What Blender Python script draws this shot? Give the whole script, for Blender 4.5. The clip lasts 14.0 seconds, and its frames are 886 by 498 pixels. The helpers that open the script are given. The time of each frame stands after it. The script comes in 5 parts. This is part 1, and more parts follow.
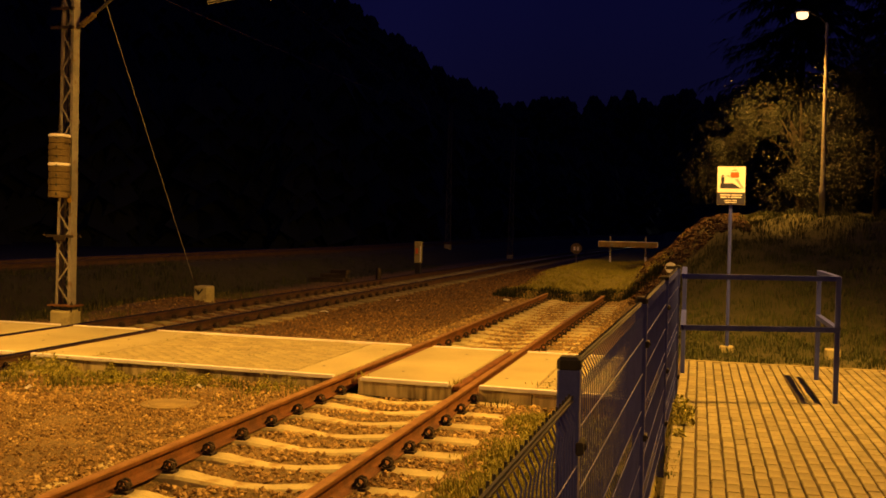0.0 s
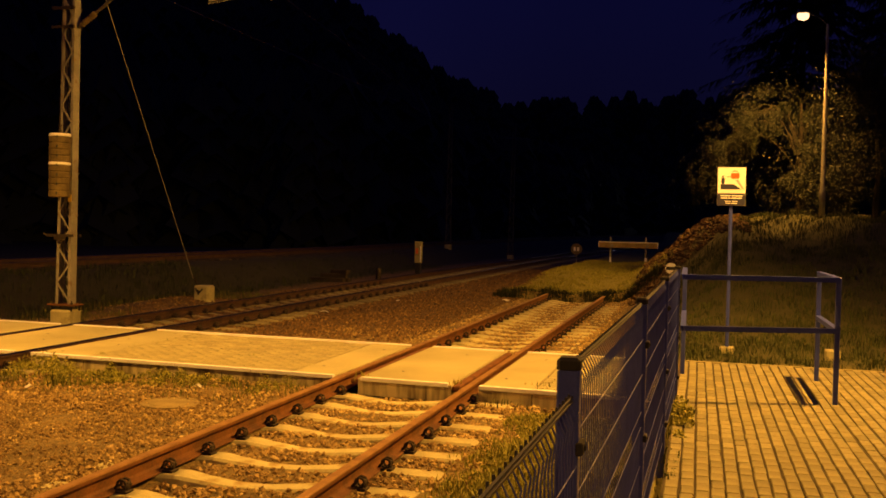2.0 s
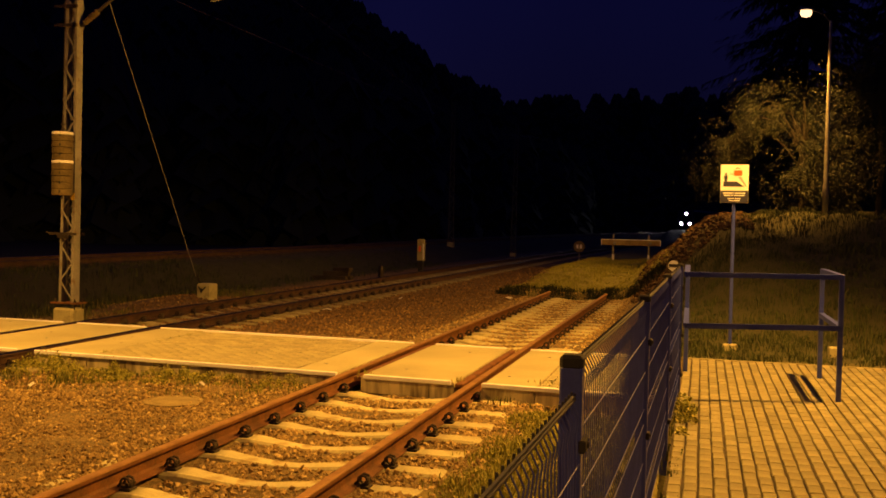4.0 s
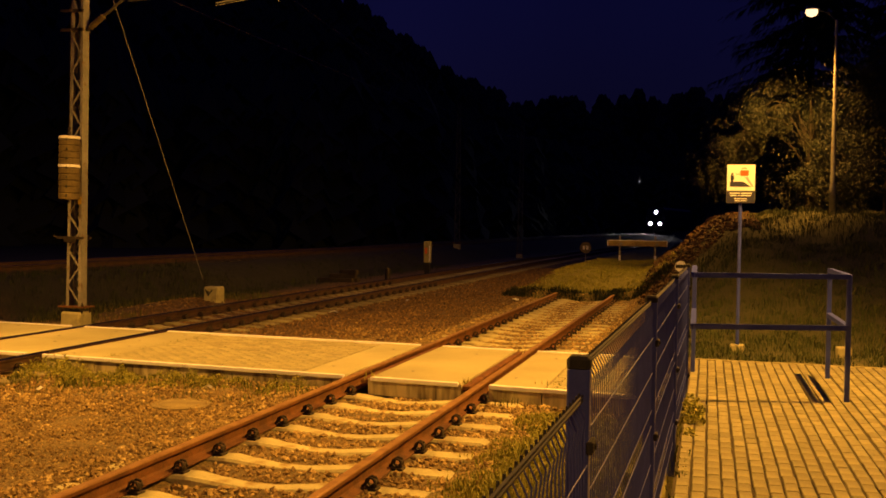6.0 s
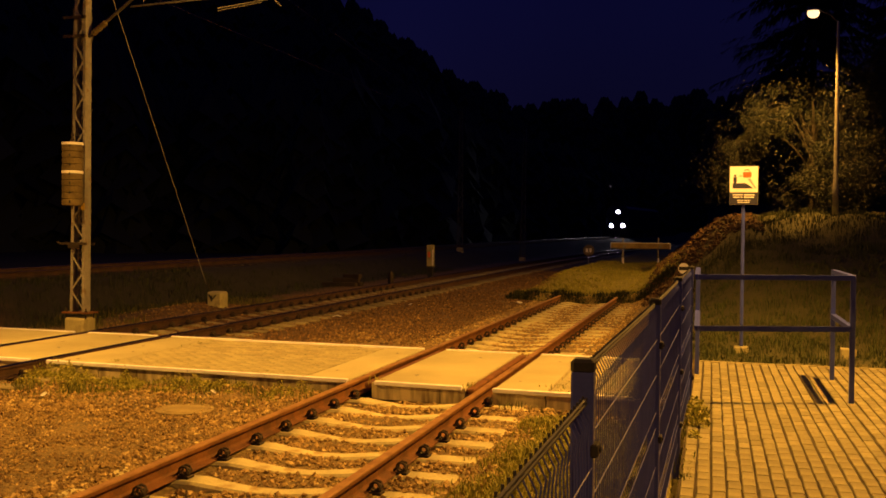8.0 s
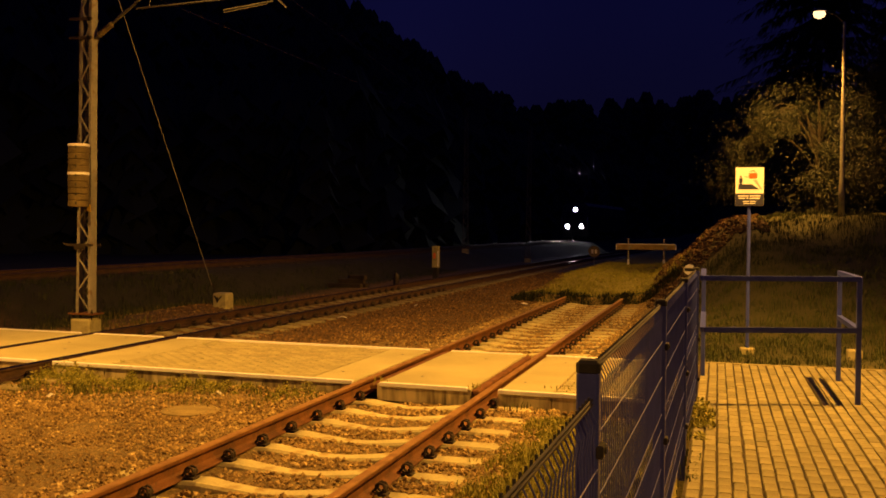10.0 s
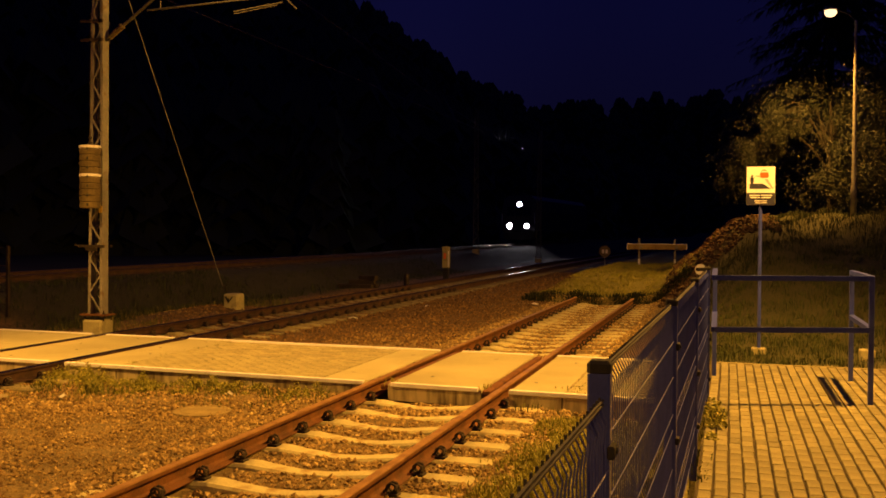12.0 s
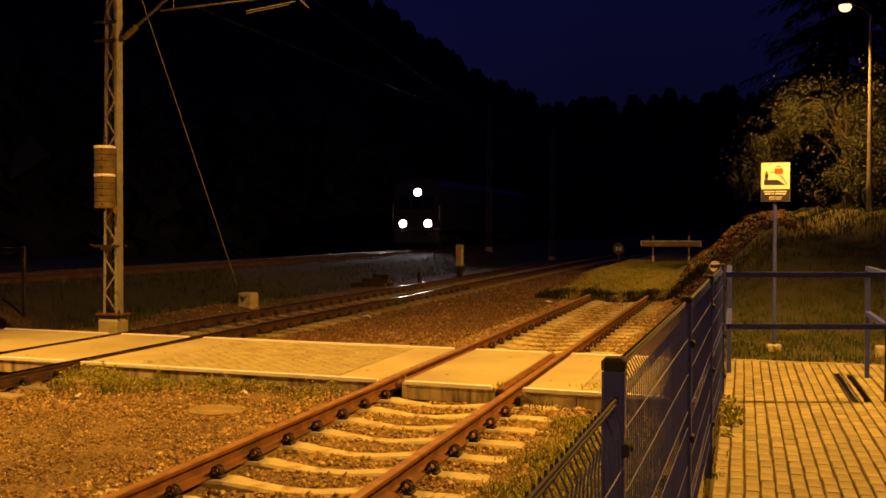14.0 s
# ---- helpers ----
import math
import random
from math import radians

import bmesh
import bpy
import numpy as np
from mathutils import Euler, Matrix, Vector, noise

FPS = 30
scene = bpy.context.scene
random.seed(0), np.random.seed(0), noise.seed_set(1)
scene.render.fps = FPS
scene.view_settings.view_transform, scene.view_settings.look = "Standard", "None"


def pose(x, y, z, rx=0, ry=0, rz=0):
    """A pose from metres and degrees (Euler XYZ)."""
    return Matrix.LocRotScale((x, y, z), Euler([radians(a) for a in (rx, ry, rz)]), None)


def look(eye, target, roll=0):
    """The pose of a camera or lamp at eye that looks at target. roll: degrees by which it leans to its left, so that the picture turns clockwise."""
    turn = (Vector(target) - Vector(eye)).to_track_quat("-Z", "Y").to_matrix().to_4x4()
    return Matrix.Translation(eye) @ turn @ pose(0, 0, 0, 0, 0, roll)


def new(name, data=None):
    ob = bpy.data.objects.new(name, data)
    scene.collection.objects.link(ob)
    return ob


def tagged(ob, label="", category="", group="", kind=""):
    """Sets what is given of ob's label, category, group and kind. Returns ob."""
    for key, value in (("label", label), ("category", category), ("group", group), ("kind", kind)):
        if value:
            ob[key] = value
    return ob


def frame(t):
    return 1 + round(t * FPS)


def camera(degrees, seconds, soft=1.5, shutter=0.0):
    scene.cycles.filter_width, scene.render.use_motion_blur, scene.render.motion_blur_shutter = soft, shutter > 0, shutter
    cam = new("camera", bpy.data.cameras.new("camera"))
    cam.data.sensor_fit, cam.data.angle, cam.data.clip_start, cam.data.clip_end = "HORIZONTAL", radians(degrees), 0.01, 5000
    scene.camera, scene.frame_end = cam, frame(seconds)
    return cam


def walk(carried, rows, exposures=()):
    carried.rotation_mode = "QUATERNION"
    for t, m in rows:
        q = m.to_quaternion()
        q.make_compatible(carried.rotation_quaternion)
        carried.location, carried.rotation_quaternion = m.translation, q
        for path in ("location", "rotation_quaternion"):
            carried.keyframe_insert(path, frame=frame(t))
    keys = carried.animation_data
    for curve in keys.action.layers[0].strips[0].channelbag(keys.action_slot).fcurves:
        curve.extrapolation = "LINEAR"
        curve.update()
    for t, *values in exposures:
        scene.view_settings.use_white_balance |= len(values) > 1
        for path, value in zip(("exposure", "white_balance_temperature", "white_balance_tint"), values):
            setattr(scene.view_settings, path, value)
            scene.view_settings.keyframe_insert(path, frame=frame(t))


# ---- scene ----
cam = camera(48.72, 14.0, soft=1.7)
EYE = Vector((3.118, 0.0, 1.707))


def aim(yaw, pitch, roll):
    y, p = radians(yaw), radians(pitch)
    d = Vector((math.sin(y) * math.cos(p), math.cos(y) * math.cos(p), math.sin(p)))
    return look(EYE, EYE + d * 10, roll)


# seconds, heading, pitch and roll of the hand-held camera, which pans slowly left
PATH = [
    (0.0, -14.624, -1.299, 1.184), (0.5, -14.620, -1.238, 1.225), (1.0, -14.588, -1.219, 1.581),
    (1.5, -14.575, -1.190, 1.379), (2.0, -14.634, -1.290, 1.317), (2.5, -14.670, -1.377, 1.235),
    (3.0, -14.672, -1.471, 1.212), (5.5, -15.152, -1.325, 1.126), (6.0, -15.160, -1.324, 0.903),
    (6.5, -15.283, -1.362, 0.852), (7.0, -15.328, -1.338, 0.730), (7.5, -15.282, -1.201, 0.633),
    (8.0, -15.340, -1.115, 0.538), (10.5, -15.781, -1.028, 0.426), (11.0, -15.932, -0.997, 0.256),
    (11.5, -16.139, -0.978, 0.292), (12.0, -16.259, -1.031, 0.364), (12.5, -16.327, -1.028, 0.290),
    (13.0, -16.513, -1.057, 0.223), (13.5, -16.666, -1.093, 0.182), (14.0, -17.042, -1.146, 0.064),
]
walk(cam, [(t, aim(a, b, c)) for t, a, b, c in PATH])

# ---- night sky and the platform's sodium lamps, one of them added ----
world = bpy.data.worlds.new("night")
scene.world = world
world.use_nodes = True
wn = world.node_tree.nodes
wl = world.node_tree.links
bg = wn["Background"]
wtc = wn.new("ShaderNodeTexCoord")
wsep = wn.new("ShaderNodeSeparateXYZ")
wramp = wn.new("ShaderNodeValToRGB")
wnoise = wn.new("ShaderNodeTexNoise")
wnoise.inputs["Scale"].default_value = 3.0
wmul = wn.new("ShaderNodeMixRGB")
wmul.blend_type, wmul.inputs[0].default_value = "MULTIPLY", 0.5
wramp.color_ramp.elements[0].position, wramp.color_ramp.elements[0].color = 0.10, (0.0026, 0.0022, 0.0130, 1)
wramp.color_ramp.elements[1].position, wramp.color_ramp.elements[1].color = 0.32, (0.0023, 0.0024, 0.0250, 1)
zenith = wramp.color_ramp.elements.new(0.9)
zenith.color = (0.003, 0.004, 0.040, 1)
wl.new(wtc.outputs["Generated"], wsep.inputs[0])
wl.new(wsep.outputs[2], wramp.inputs[0])
wl.new(wtc.outputs["Generated"], wnoise.inputs[0])
wl.new(wramp.outputs[0], wmul.inputs[1])
wl.new(wnoise.outputs[0], wmul.inputs[2])
wl.new(wmul.outputs[0], bg.inputs[0])
bg.inputs[1].default_value = 1.5

SODIUM = (1.0, 0.440, 0.060)
# the third lamp is added, unseen behind the camera, to brighten the foreground
LAMPS = [(6.05, 11.3, 7.80, 8000, -1, 7.5), (5.70, 28.4, 7.76, 4700, -1, 4.3), (5.9, -6.4, 7.80, 3300, -1, 4.0), (-8.6, 7.7, 7.8, 6800, 1, 7.0)]
for lx, ly, lz, power, facing, tilt in LAMPS:
    ld = bpy.data.lights.new("sodium_light", "SPOT")
    ld.energy, ld.color, ld.shadow_soft_size = power, SODIUM, 0.09
    ld.spot_size, ld.spot_blend = radians(136), 0.75
    lo = new("sodium_light", ld)
    lo.matrix_world = look((lx, ly, lz - 0.30), (lx + tilt * facing, ly + (2.5 if ly > 20 else 0.0), 0))

# ---- materials ----


def nodes_of(name):
    m = bpy.data.materials.new(name)
    m.use_nodes = True
    return m, m.node_tree.nodes, m.node_tree.links, m.node_tree.nodes["Principled BSDF"]


def surf(name, dark, light, rough=0.85, fine=40.0, broad=1.3, bump=0.3, metal=0.0, vary=0.0, depth=0.01, third=None, where="Object"):
    """Two scales of noise between two tones, a fine bump, and an optional third tone in patches."""
    m, n, l, b = nodes_of(name)
    tc = n.new("ShaderNodeTexCoord")
    src = tc.outputs["Object"]
    if where == "World":
        src = n.new("ShaderNodeNewGeometry").outputs["Position"]
    a = n.new("ShaderNodeTexNoise")
    a.inputs["Scale"].default_value, a.inputs["Detail"].default_value, a.inputs["Roughness"].default_value = fine, 6, 0.7
    c = n.new("ShaderNodeTexNoise")
    c.inputs["Scale"].default_value, c.inputs["Detail"].default_value = broad, 4
    l.new(src, a.inputs[0])
    l.new(src, c.inputs[0])
    mid = n.new("ShaderNodeMath")
    mid.operation, mid.use_clamp = "MULTIPLY_ADD", True
    l.new(a.outputs[0], mid.inputs[0])
    mid.inputs[1].default_value = 1.0
    add = n.new("ShaderNodeMath")
    add.operation = "MULTIPLY_ADD"
    l.new(c.outputs[0], add.inputs[0])
    add.inputs[1].default_value, add.inputs[2].default_value = 1.2, -0.62
    l.new(add.outputs[0], mid.inputs[2])
    ramp = n.new("ShaderNodeValToRGB")
    ramp.color_ramp.elements[0].position, ramp.color_ramp.elements[0].color = 0.25, (*dark, 1)
    ramp.color_ramp.elements[1].position, ramp.color_ramp.elements[1].color = 0.75, (*light, 1)
    l.new(mid.outputs[0], ramp.inputs[0])
    col = ramp.outputs[0]
    if third:
        t3 = n.new("ShaderNodeTexNoise")
        t3.inputs["Scale"].default_value, t3.inputs["Detail"].default_value = broad * 2.7, 5
        l.new(src, t3.inputs[0])
        r3 = n.new("ShaderNodeValToRGB")
        r3.color_ramp.elements[0].position, r3.color_ramp.elements[1].position = 0.55, 0.68
        l.new(t3.outputs[0], r3.inputs[0])
        mx = n.new("ShaderNodeMixRGB")
        mx.inputs[2].default_value = (*third, 1)
        l.new(r3.outputs[0], mx.inputs[0])
        l.new(col, mx.inputs[1])
        col = mx.outputs[0]
    if vary:
        oi = n.new("ShaderNodeObjectInfo")
        hv = n.new("ShaderNodeHueSaturation")
        mr = n.new("ShaderNodeMapRange")
        mr.inputs["To Min"].default_value, mr.inputs["To Max"].default_value = 1 - vary, 1 + vary
        l.new(oi.outputs["Random"], mr.inputs[0])
        l.new(mr.outputs[0], hv.inputs["Value"])
        l.new(col, hv.inputs["Color"])
        col = hv.outputs[0]
    l.new(col, b.inputs["Base Color"])
    b.inputs["Roughness"].default_value, b.inputs["Metallic"].default_value = rough, metal
    if bump:
        bp = n.new("ShaderNodeBump")
        bp.inputs["Strength"].default_value, bp.inputs["Distance"].default_value = bump, depth
        l.new(a.outputs[0], bp.inputs["Height"])
        l.new(bp.outputs[0], b.inputs["Normal"])
    return m


def streaks(name, dark, light):
    """Concrete with rust and dirt run down it in upright streaks."""
    m, n, l, b = nodes_of(name)
    g = n.new("ShaderNodeNewGeometry")
    mp = n.new("ShaderNodeMapping")
    mp.inputs["Scale"].default_value = (9.0, 9.0, 1.2)
    t = n.new("ShaderNodeTexNoise")
    t.inputs["Scale"].default_value, t.inputs["Detail"].default_value = 1.0, 6
    r = n.new("ShaderNodeValToRGB")
    r.color_ramp.elements[0].position, r.color_ramp.elements[0].color = 0.33, (*dark, 1)
    r.color_ramp.elements[1].position, r.color_ramp.elements[1].color = 0.58, (*light, 1)
    l.new(g.outputs["Position"], mp.inputs[0])
    l.new(mp.outputs[0], t.inputs[0])
    l.new(t.outputs[0], r.inputs[0])
    l.new(r.outputs[0], b.inputs["Base Color"])
    b.inputs["Roughness"].default_value = 0.9
    return m


def island(name, dark, light, rough=0.9, extra=None):
    """Stones, blades or leaves of one joined mesh: each piece takes its own tone."""
    m, n, l, b = nodes_of(name)
    g = n.new("ShaderNodeNewGeometry")
    ramp = n.new("ShaderNodeValToRGB")
    ramp.color_ramp.elements[0].color, ramp.color_ramp.elements[1].color = (*dark, 1), (*light, 1)
    if extra:
        e = ramp.color_ramp.elements.new(0.9)
        e.color = (*light, 1)
        ramp.color_ramp.elements[2].color = (*extra, 1)
    l.new(g.outputs["Random Per Island"], ramp.inputs[0])
    l.new(ramp.outputs[0], b.inputs["Base Color"])
    b.inputs["Roughness"].default_value = rough
    return m


def glow(name, colour, strength):
    m, n, l, b = nodes_of(name)
    b.inputs["Base Color"].default_value = (*colour, 1)
    b.inputs["Emission Color"].default_value = (*colour, 1)
    b.inputs["Emission Strength"].default_value = strength
    return m


CONCRETE = surf("weathered_concrete", (0.27, 0.25, 0.132), (0.46, 0.43, 0.228), 0.9, 60, 1.6, 0.35, vary=0.10, depth=0.004, third=(0.22, 0.19, 0.090))
SLAB = surf("slab_concrete", (0.34, 0.315, 0.159), (0.50, 0.465, 0.237), 0.88, 75, 0.8, 0.3, vary=0.08, depth=0.003)
SLABSIDE = streaks("stained_slab_side", (0.10, 0.075, 0.035), (0.52, 0.46, 0.27))
EDGE = surf("white_edge_paint", (0.72, 0.71, 0.70), (0.86, 0.85, 0.84), 0.8, 30, 4.0, 0.3, depth=0.003)
SLEEPER = surf("sleeper_concrete", (0.36, 0.33, 0.168), (0.58, 0.54, 0.276), 0.92, 45, 2.5, 0.5, vary=0.12, depth=0.005, third=(0.34, 0.25, 0.090))
RUST = surf("rusty_steel", (0.085, 0.034, 0.008), (0.21, 0.085, 0.019), 0.75, 60, 5.0, 0.4, metal=0.0, depth=0.003)
RAILTOP = surf("rail_tread", (0.20, 0.10, 0.030), (0.36, 0.21, 0.072), 0.55, 80, 6.0, 0.15, metal=0.15, depth=0.001)
RAILBRIGHT = surf("used_rail_tread", (0.30, 0.26, 0.22), (0.50, 0.44, 0.38), 0.20, 80, 6.0, 0.05, metal=1.0, depth=0.001)
DARKSTEEL = surf("dark_steel", (0.020, 0.015, 0.012), (0.06, 0.045, 0.035), 0.6, 50, 8.0, 0.3, metal=0.4, depth=0.002)
GALV = surf("grey_mast_paint", (0.18, 0.175, 0.165), (0.31, 0.30, 0.275), 0.6, 30, 3.0, 0.2, metal=0.1, depth=0.002, third=(0.19, 0.145, 0.10))
# steel painted dark for lamp arm, head and cantilever, standing for missing light
DIMSTEEL = surf("dimmed_steel_paint", (0.035, 0.035, 0.035), (0.07, 0.068, 0.064), 0.4, 30, 3.0, 0.1, depth=0.001)
# mast grey darkened for the far masts, their faint light set by colour
FARMAST = surf("dimmed_mast_paint", (0.05, 0.052, 0.05), (0.09, 0.092, 0.085), 0.7, 30, 3.0, 0.2, depth=0.002)
GUYSTEEL = surf("zinc_strand", (0.13, 0.13, 0.13), (0.20, 0.20, 0.20), 0.6, 60, 3.0, 0.2, depth=0.001)
OLDRUST = surf("dark_rail_rust", (0.030, 0.015, 0.009), (0.085, 0.042, 0.022), 0.8, 60, 5.0, 0.4, depth=0.003)
BLUE = surf("blue_fence_paint", (0.030, 0.045, 0.30), (0.050, 0.070, 0.42), 0.42, 120, 6.0, 0.15, depth=0.001)
BLUECAP = surf("black_plastic_cap", (0.008, 0.008, 0.010), (0.02, 0.02, 0.024), 0.8, 90, 6.0, 0.1, depth=0.001)
# fence blue painted darker so the top wires read as a backlit silhouette
EDGEWIRE = surf("backlit_dark_wire", (0.010, 0.011, 0.03), (0.025, 0.026, 0.055), 0.7, 120, 6.0, 0.15, depth=0.001)
PAVER = surf("paving_block", (0.16, 0.145, 0.070), (0.27, 0.245, 0.12), 0.9, 90, 3.0, 0.6, vary=0.12, depth=0.003)
CROSSBLOCK = surf("crossing_block_concrete", (0.27, 0.25, 0.123), (0.44, 0.405, 0.201), 0.9, 70, 3.0, 0.5, vary=0.12, depth=0.003)
JOINT = surf("joint_sand", (0.025, 0.018, 0.007), (0.07, 0.052, 0.02), 0.95, 60, 3.0, 0.5, where="World")
IRON = surf("cast_iron_weight", (0.07, 0.052, 0.020), (0.16, 0.12, 0.048), 0.85, 40, 4.0, 0.4, depth=0.004)
DIRTYCOVER = surf("dusty_cover_concrete", (0.17, 0.13, 0.051), (0.31, 0.245, 0.099), 0.95, 60, 4.0, 0.4, depth=0.003)
WOOD = surf("weathered_wood", (0.19, 0.13, 0.048), (0.36, 0.27, 0.108), 0.85, 35, 3.0, 0.4, depth=0.004)
WHITE = surf("white_enamel", (0.76, 0.77, 0.82), (0.82, 0.83, 0.88), 0.45, 60, 2.0, 0.0)
BLACK = surf("black_enamel", (0.012, 0.012, 0.012), (0.025, 0.025, 0.025), 0.5, 60, 2.0, 0.0)
NAVY = surf("navy_enamel", (0.020, 0.022, 0.055), (0.035, 0.038, 0.085), 0.45, 60, 2.0, 0.0)
ORANGE = surf("orange_red_enamel", (0.60, 0.10, 0.02), (0.72, 0.14, 0.03), 0.45, 60, 2.0, 0.0)
PALEBLUE = surf("grey_blue_enamel", (0.30, 0.33, 0.42), (0.38, 0.41, 0.50), 0.45, 60, 2.0, 0.0)
BARK = surf("bark", (0.010, 0.008, 0.005), (0.035, 0.026, 0.018), 0.95, 25, 5.0, 0.7, depth=0.02)
LAMPGLASS = glow("sodium_lens", (1.0, 0.62, 0.30), 2.2)
HEADLIGHT = glow("headlight_lens", (1.0, 0.90, 0.97), 220.0)
TRAINPAINT = surf("dark_train_paint", (0.010, 0.010, 0.012), (0.02, 0.02, 0.024), 0.5, 20, 2.0, 0.0)
GLASS = surf("dark_glass", (0.004, 0.004, 0.005), (0.008, 0.008, 0.009), 0.08, 5, 1.0, 0.0)

# ---- building helpers ----


def obj(name, bm, material, parent=None, label="", smooth=False):
    me = bpy.data.meshes.new(name)
    bmesh.ops.recalc_face_normals(bm, faces=bm.faces)
    bm.to_mesh(me)
    bm.free()
    for m in (material if isinstance(material, (list, tuple)) else [material]):
        me.materials.append(m)
    if smooth:
        for p in me.polygons:
            p.use_smooth = True
    ob = new(name, me)
    if parent is not None:
        ob.parent = parent
    if label:
        tagged(ob, label)
    return ob


def part(name, bm, material, parent, label="", smooth=False):
    return obj(name, bm, material, parent, label, smooth)


def share(name, data, parent, m):
    """Another object on the same mesh, at the pose m in its parent's space."""
    ob = new(name, data)
    ob.parent = parent
    ob.matrix_basis = m
    return ob


def base(name, m, label, category, group="", kind=""):
    ob = new(name)
    ob.empty_display_size = 0.2
    ob.matrix_basis = m
    return tagged(ob, label, category, group, kind)


def box(bm, cx, cy, cz, sx, sy, sz, bevel=0.0, turn=None, mat=0):
    r = bmesh.ops.create_cube(bm, size=1.0)
    vs = r["verts"]
    bmesh.ops.scale(bm, vec=(sx, sy, sz), verts=vs)
    fs = list({f for v in vs for f in v.link_faces})
    for f in fs:
        f.material_index = mat
    if bevel:
        es = list({e for v in vs for e in v.link_edges})
        q = bmesh.ops.bevel(bm, geom=es, offset=bevel, segments=1, affect="EDGES")
        vs = list({v for f in q["faces"] for v in f.verts} | {v for v in vs if v.is_valid})
    if turn is not None:
        bmesh.ops.transform(bm, matrix=turn, verts=vs)
    bmesh.ops.translate(bm, vec=(cx, cy, cz), verts=vs)
    return vs


def rod(bm, a, b, r1, r2=None, seg=8, mat=0):
    a, b = Vector(a), Vector(b)
    r = bmesh.ops.create_cone(bm, cap_ends=True, segments=seg, radius1=r1, radius2=r1 if r2 is None else r2, depth=(b - a).length)
    m = Matrix.Translation((a + b) / 2) @ (b - a).to_track_quat("Z", "Y").to_matrix().to_4x4()
    bmesh.ops.transform(bm, matrix=m, verts=r["verts"])
    for f in {f for v in r["verts"] for f in v.link_faces}:
        f.material_index = mat
    return r["verts"]


def bar(bm, a, b, w, h, mat=0):
    """A flat bar from a to b; w lies along x on steep bars and level on flat ones, h across it."""
    a, b = Vector(a), Vector(b)
    d = (b - a).normalized()
    if abs(d.z) > 0.6:
        y = d.cross(Vector((1, 0, 0))).normalized()
        x = y.cross(d)
    else:
        x = d.cross(Vector((0, 0, 1))).normalized()
        y = d.cross(x)
    m = Matrix((x, y, d)).transposed().to_4x4()
    r = bmesh.ops.create_cube(bm, size=1.0)
    bmesh.ops.scale(bm, vec=(w, h, (b - a).length), verts=r["verts"])
    bmesh.ops.transform(bm, matrix=Matrix.Translation((a + b) / 2) @ m, verts=r["verts"])
    for f in {f for v in r["verts"] for f in v.link_faces}:
        f.material_index = mat


def tube(bm, pts, r, seg=6):
    """A round bar bent through the points, in one piece."""
    pts = [Vector(p) for p in pts]
    rows = []
    for i, p in enumerate(pts):
        d = (pts[min(i + 1, len(pts) - 1)] - pts[max(i - 1, 0)]).normalized()
        u = d.cross(Vector((0, 1, 0.01))).normalized()
        w = d.cross(u)
        rows.append([bm.verts.new(p + u * r * math.cos(a) + w * r * math.sin(a)) for a in np.linspace(0, 2 * math.pi, seg, endpoint=False)])
    for a, b in zip(rows, rows[1:]):
        for i in range(seg):
            bm.faces.new((a[i], a[(i + 1) % seg], b[(i + 1) % seg], b[i]))
    bm.faces.new(rows[0][::-1])
    bm.faces.new(rows[-1])


def lathe(bm, rings, seg=16, mat=0):
    """A turned form from (radius, height) pairs about z, closed at both ends."""
    rows = []
    for r, z in rings:
        rows.append([bm.verts.new((r * math.cos(2 * math.pi * i / seg), r * math.sin(2 * math.pi * i / seg), z)) for i in range(seg)])
    for a, b in zip(rows, rows[1:]):
        for i in range(seg):
            bm.faces.new((a[i], a[(i + 1) % seg], b[(i + 1) % seg], b[i])).material_index = mat
    bm.faces.new(rows[0][::-1]).material_index = mat
    bm.faces.new(rows[-1]).material_index = mat
    return [v for r in rows for v in r]


def soup(name, verts, faces, material, label="", category="", kind="stuff"):
    me = bpy.data.meshes.new(name)
    me.from_pydata(verts, [], faces)
    me.materials.append(material)
    me.update()
    return tagged(new(name, me), label, category, kind=kind)


def ss(a, b, x):
    t = np.clip((np.asarray(x, float) - a) / (b - a), 0, 1)
    return t * t * (3 - 2 * t)


# ---- the lie of the land; rail level of the siding is zero ----


def track2_x(y):
    return -5.95 + 0.00045 * max(0.0, y - 40) ** 2


def track3_x(y):
    return -13.6 + 0.00085 * max(0.0, y - 40) ** 2


def track3_z(y):
    return 0.62 + 0.0060 * max(0.0, y - 45)


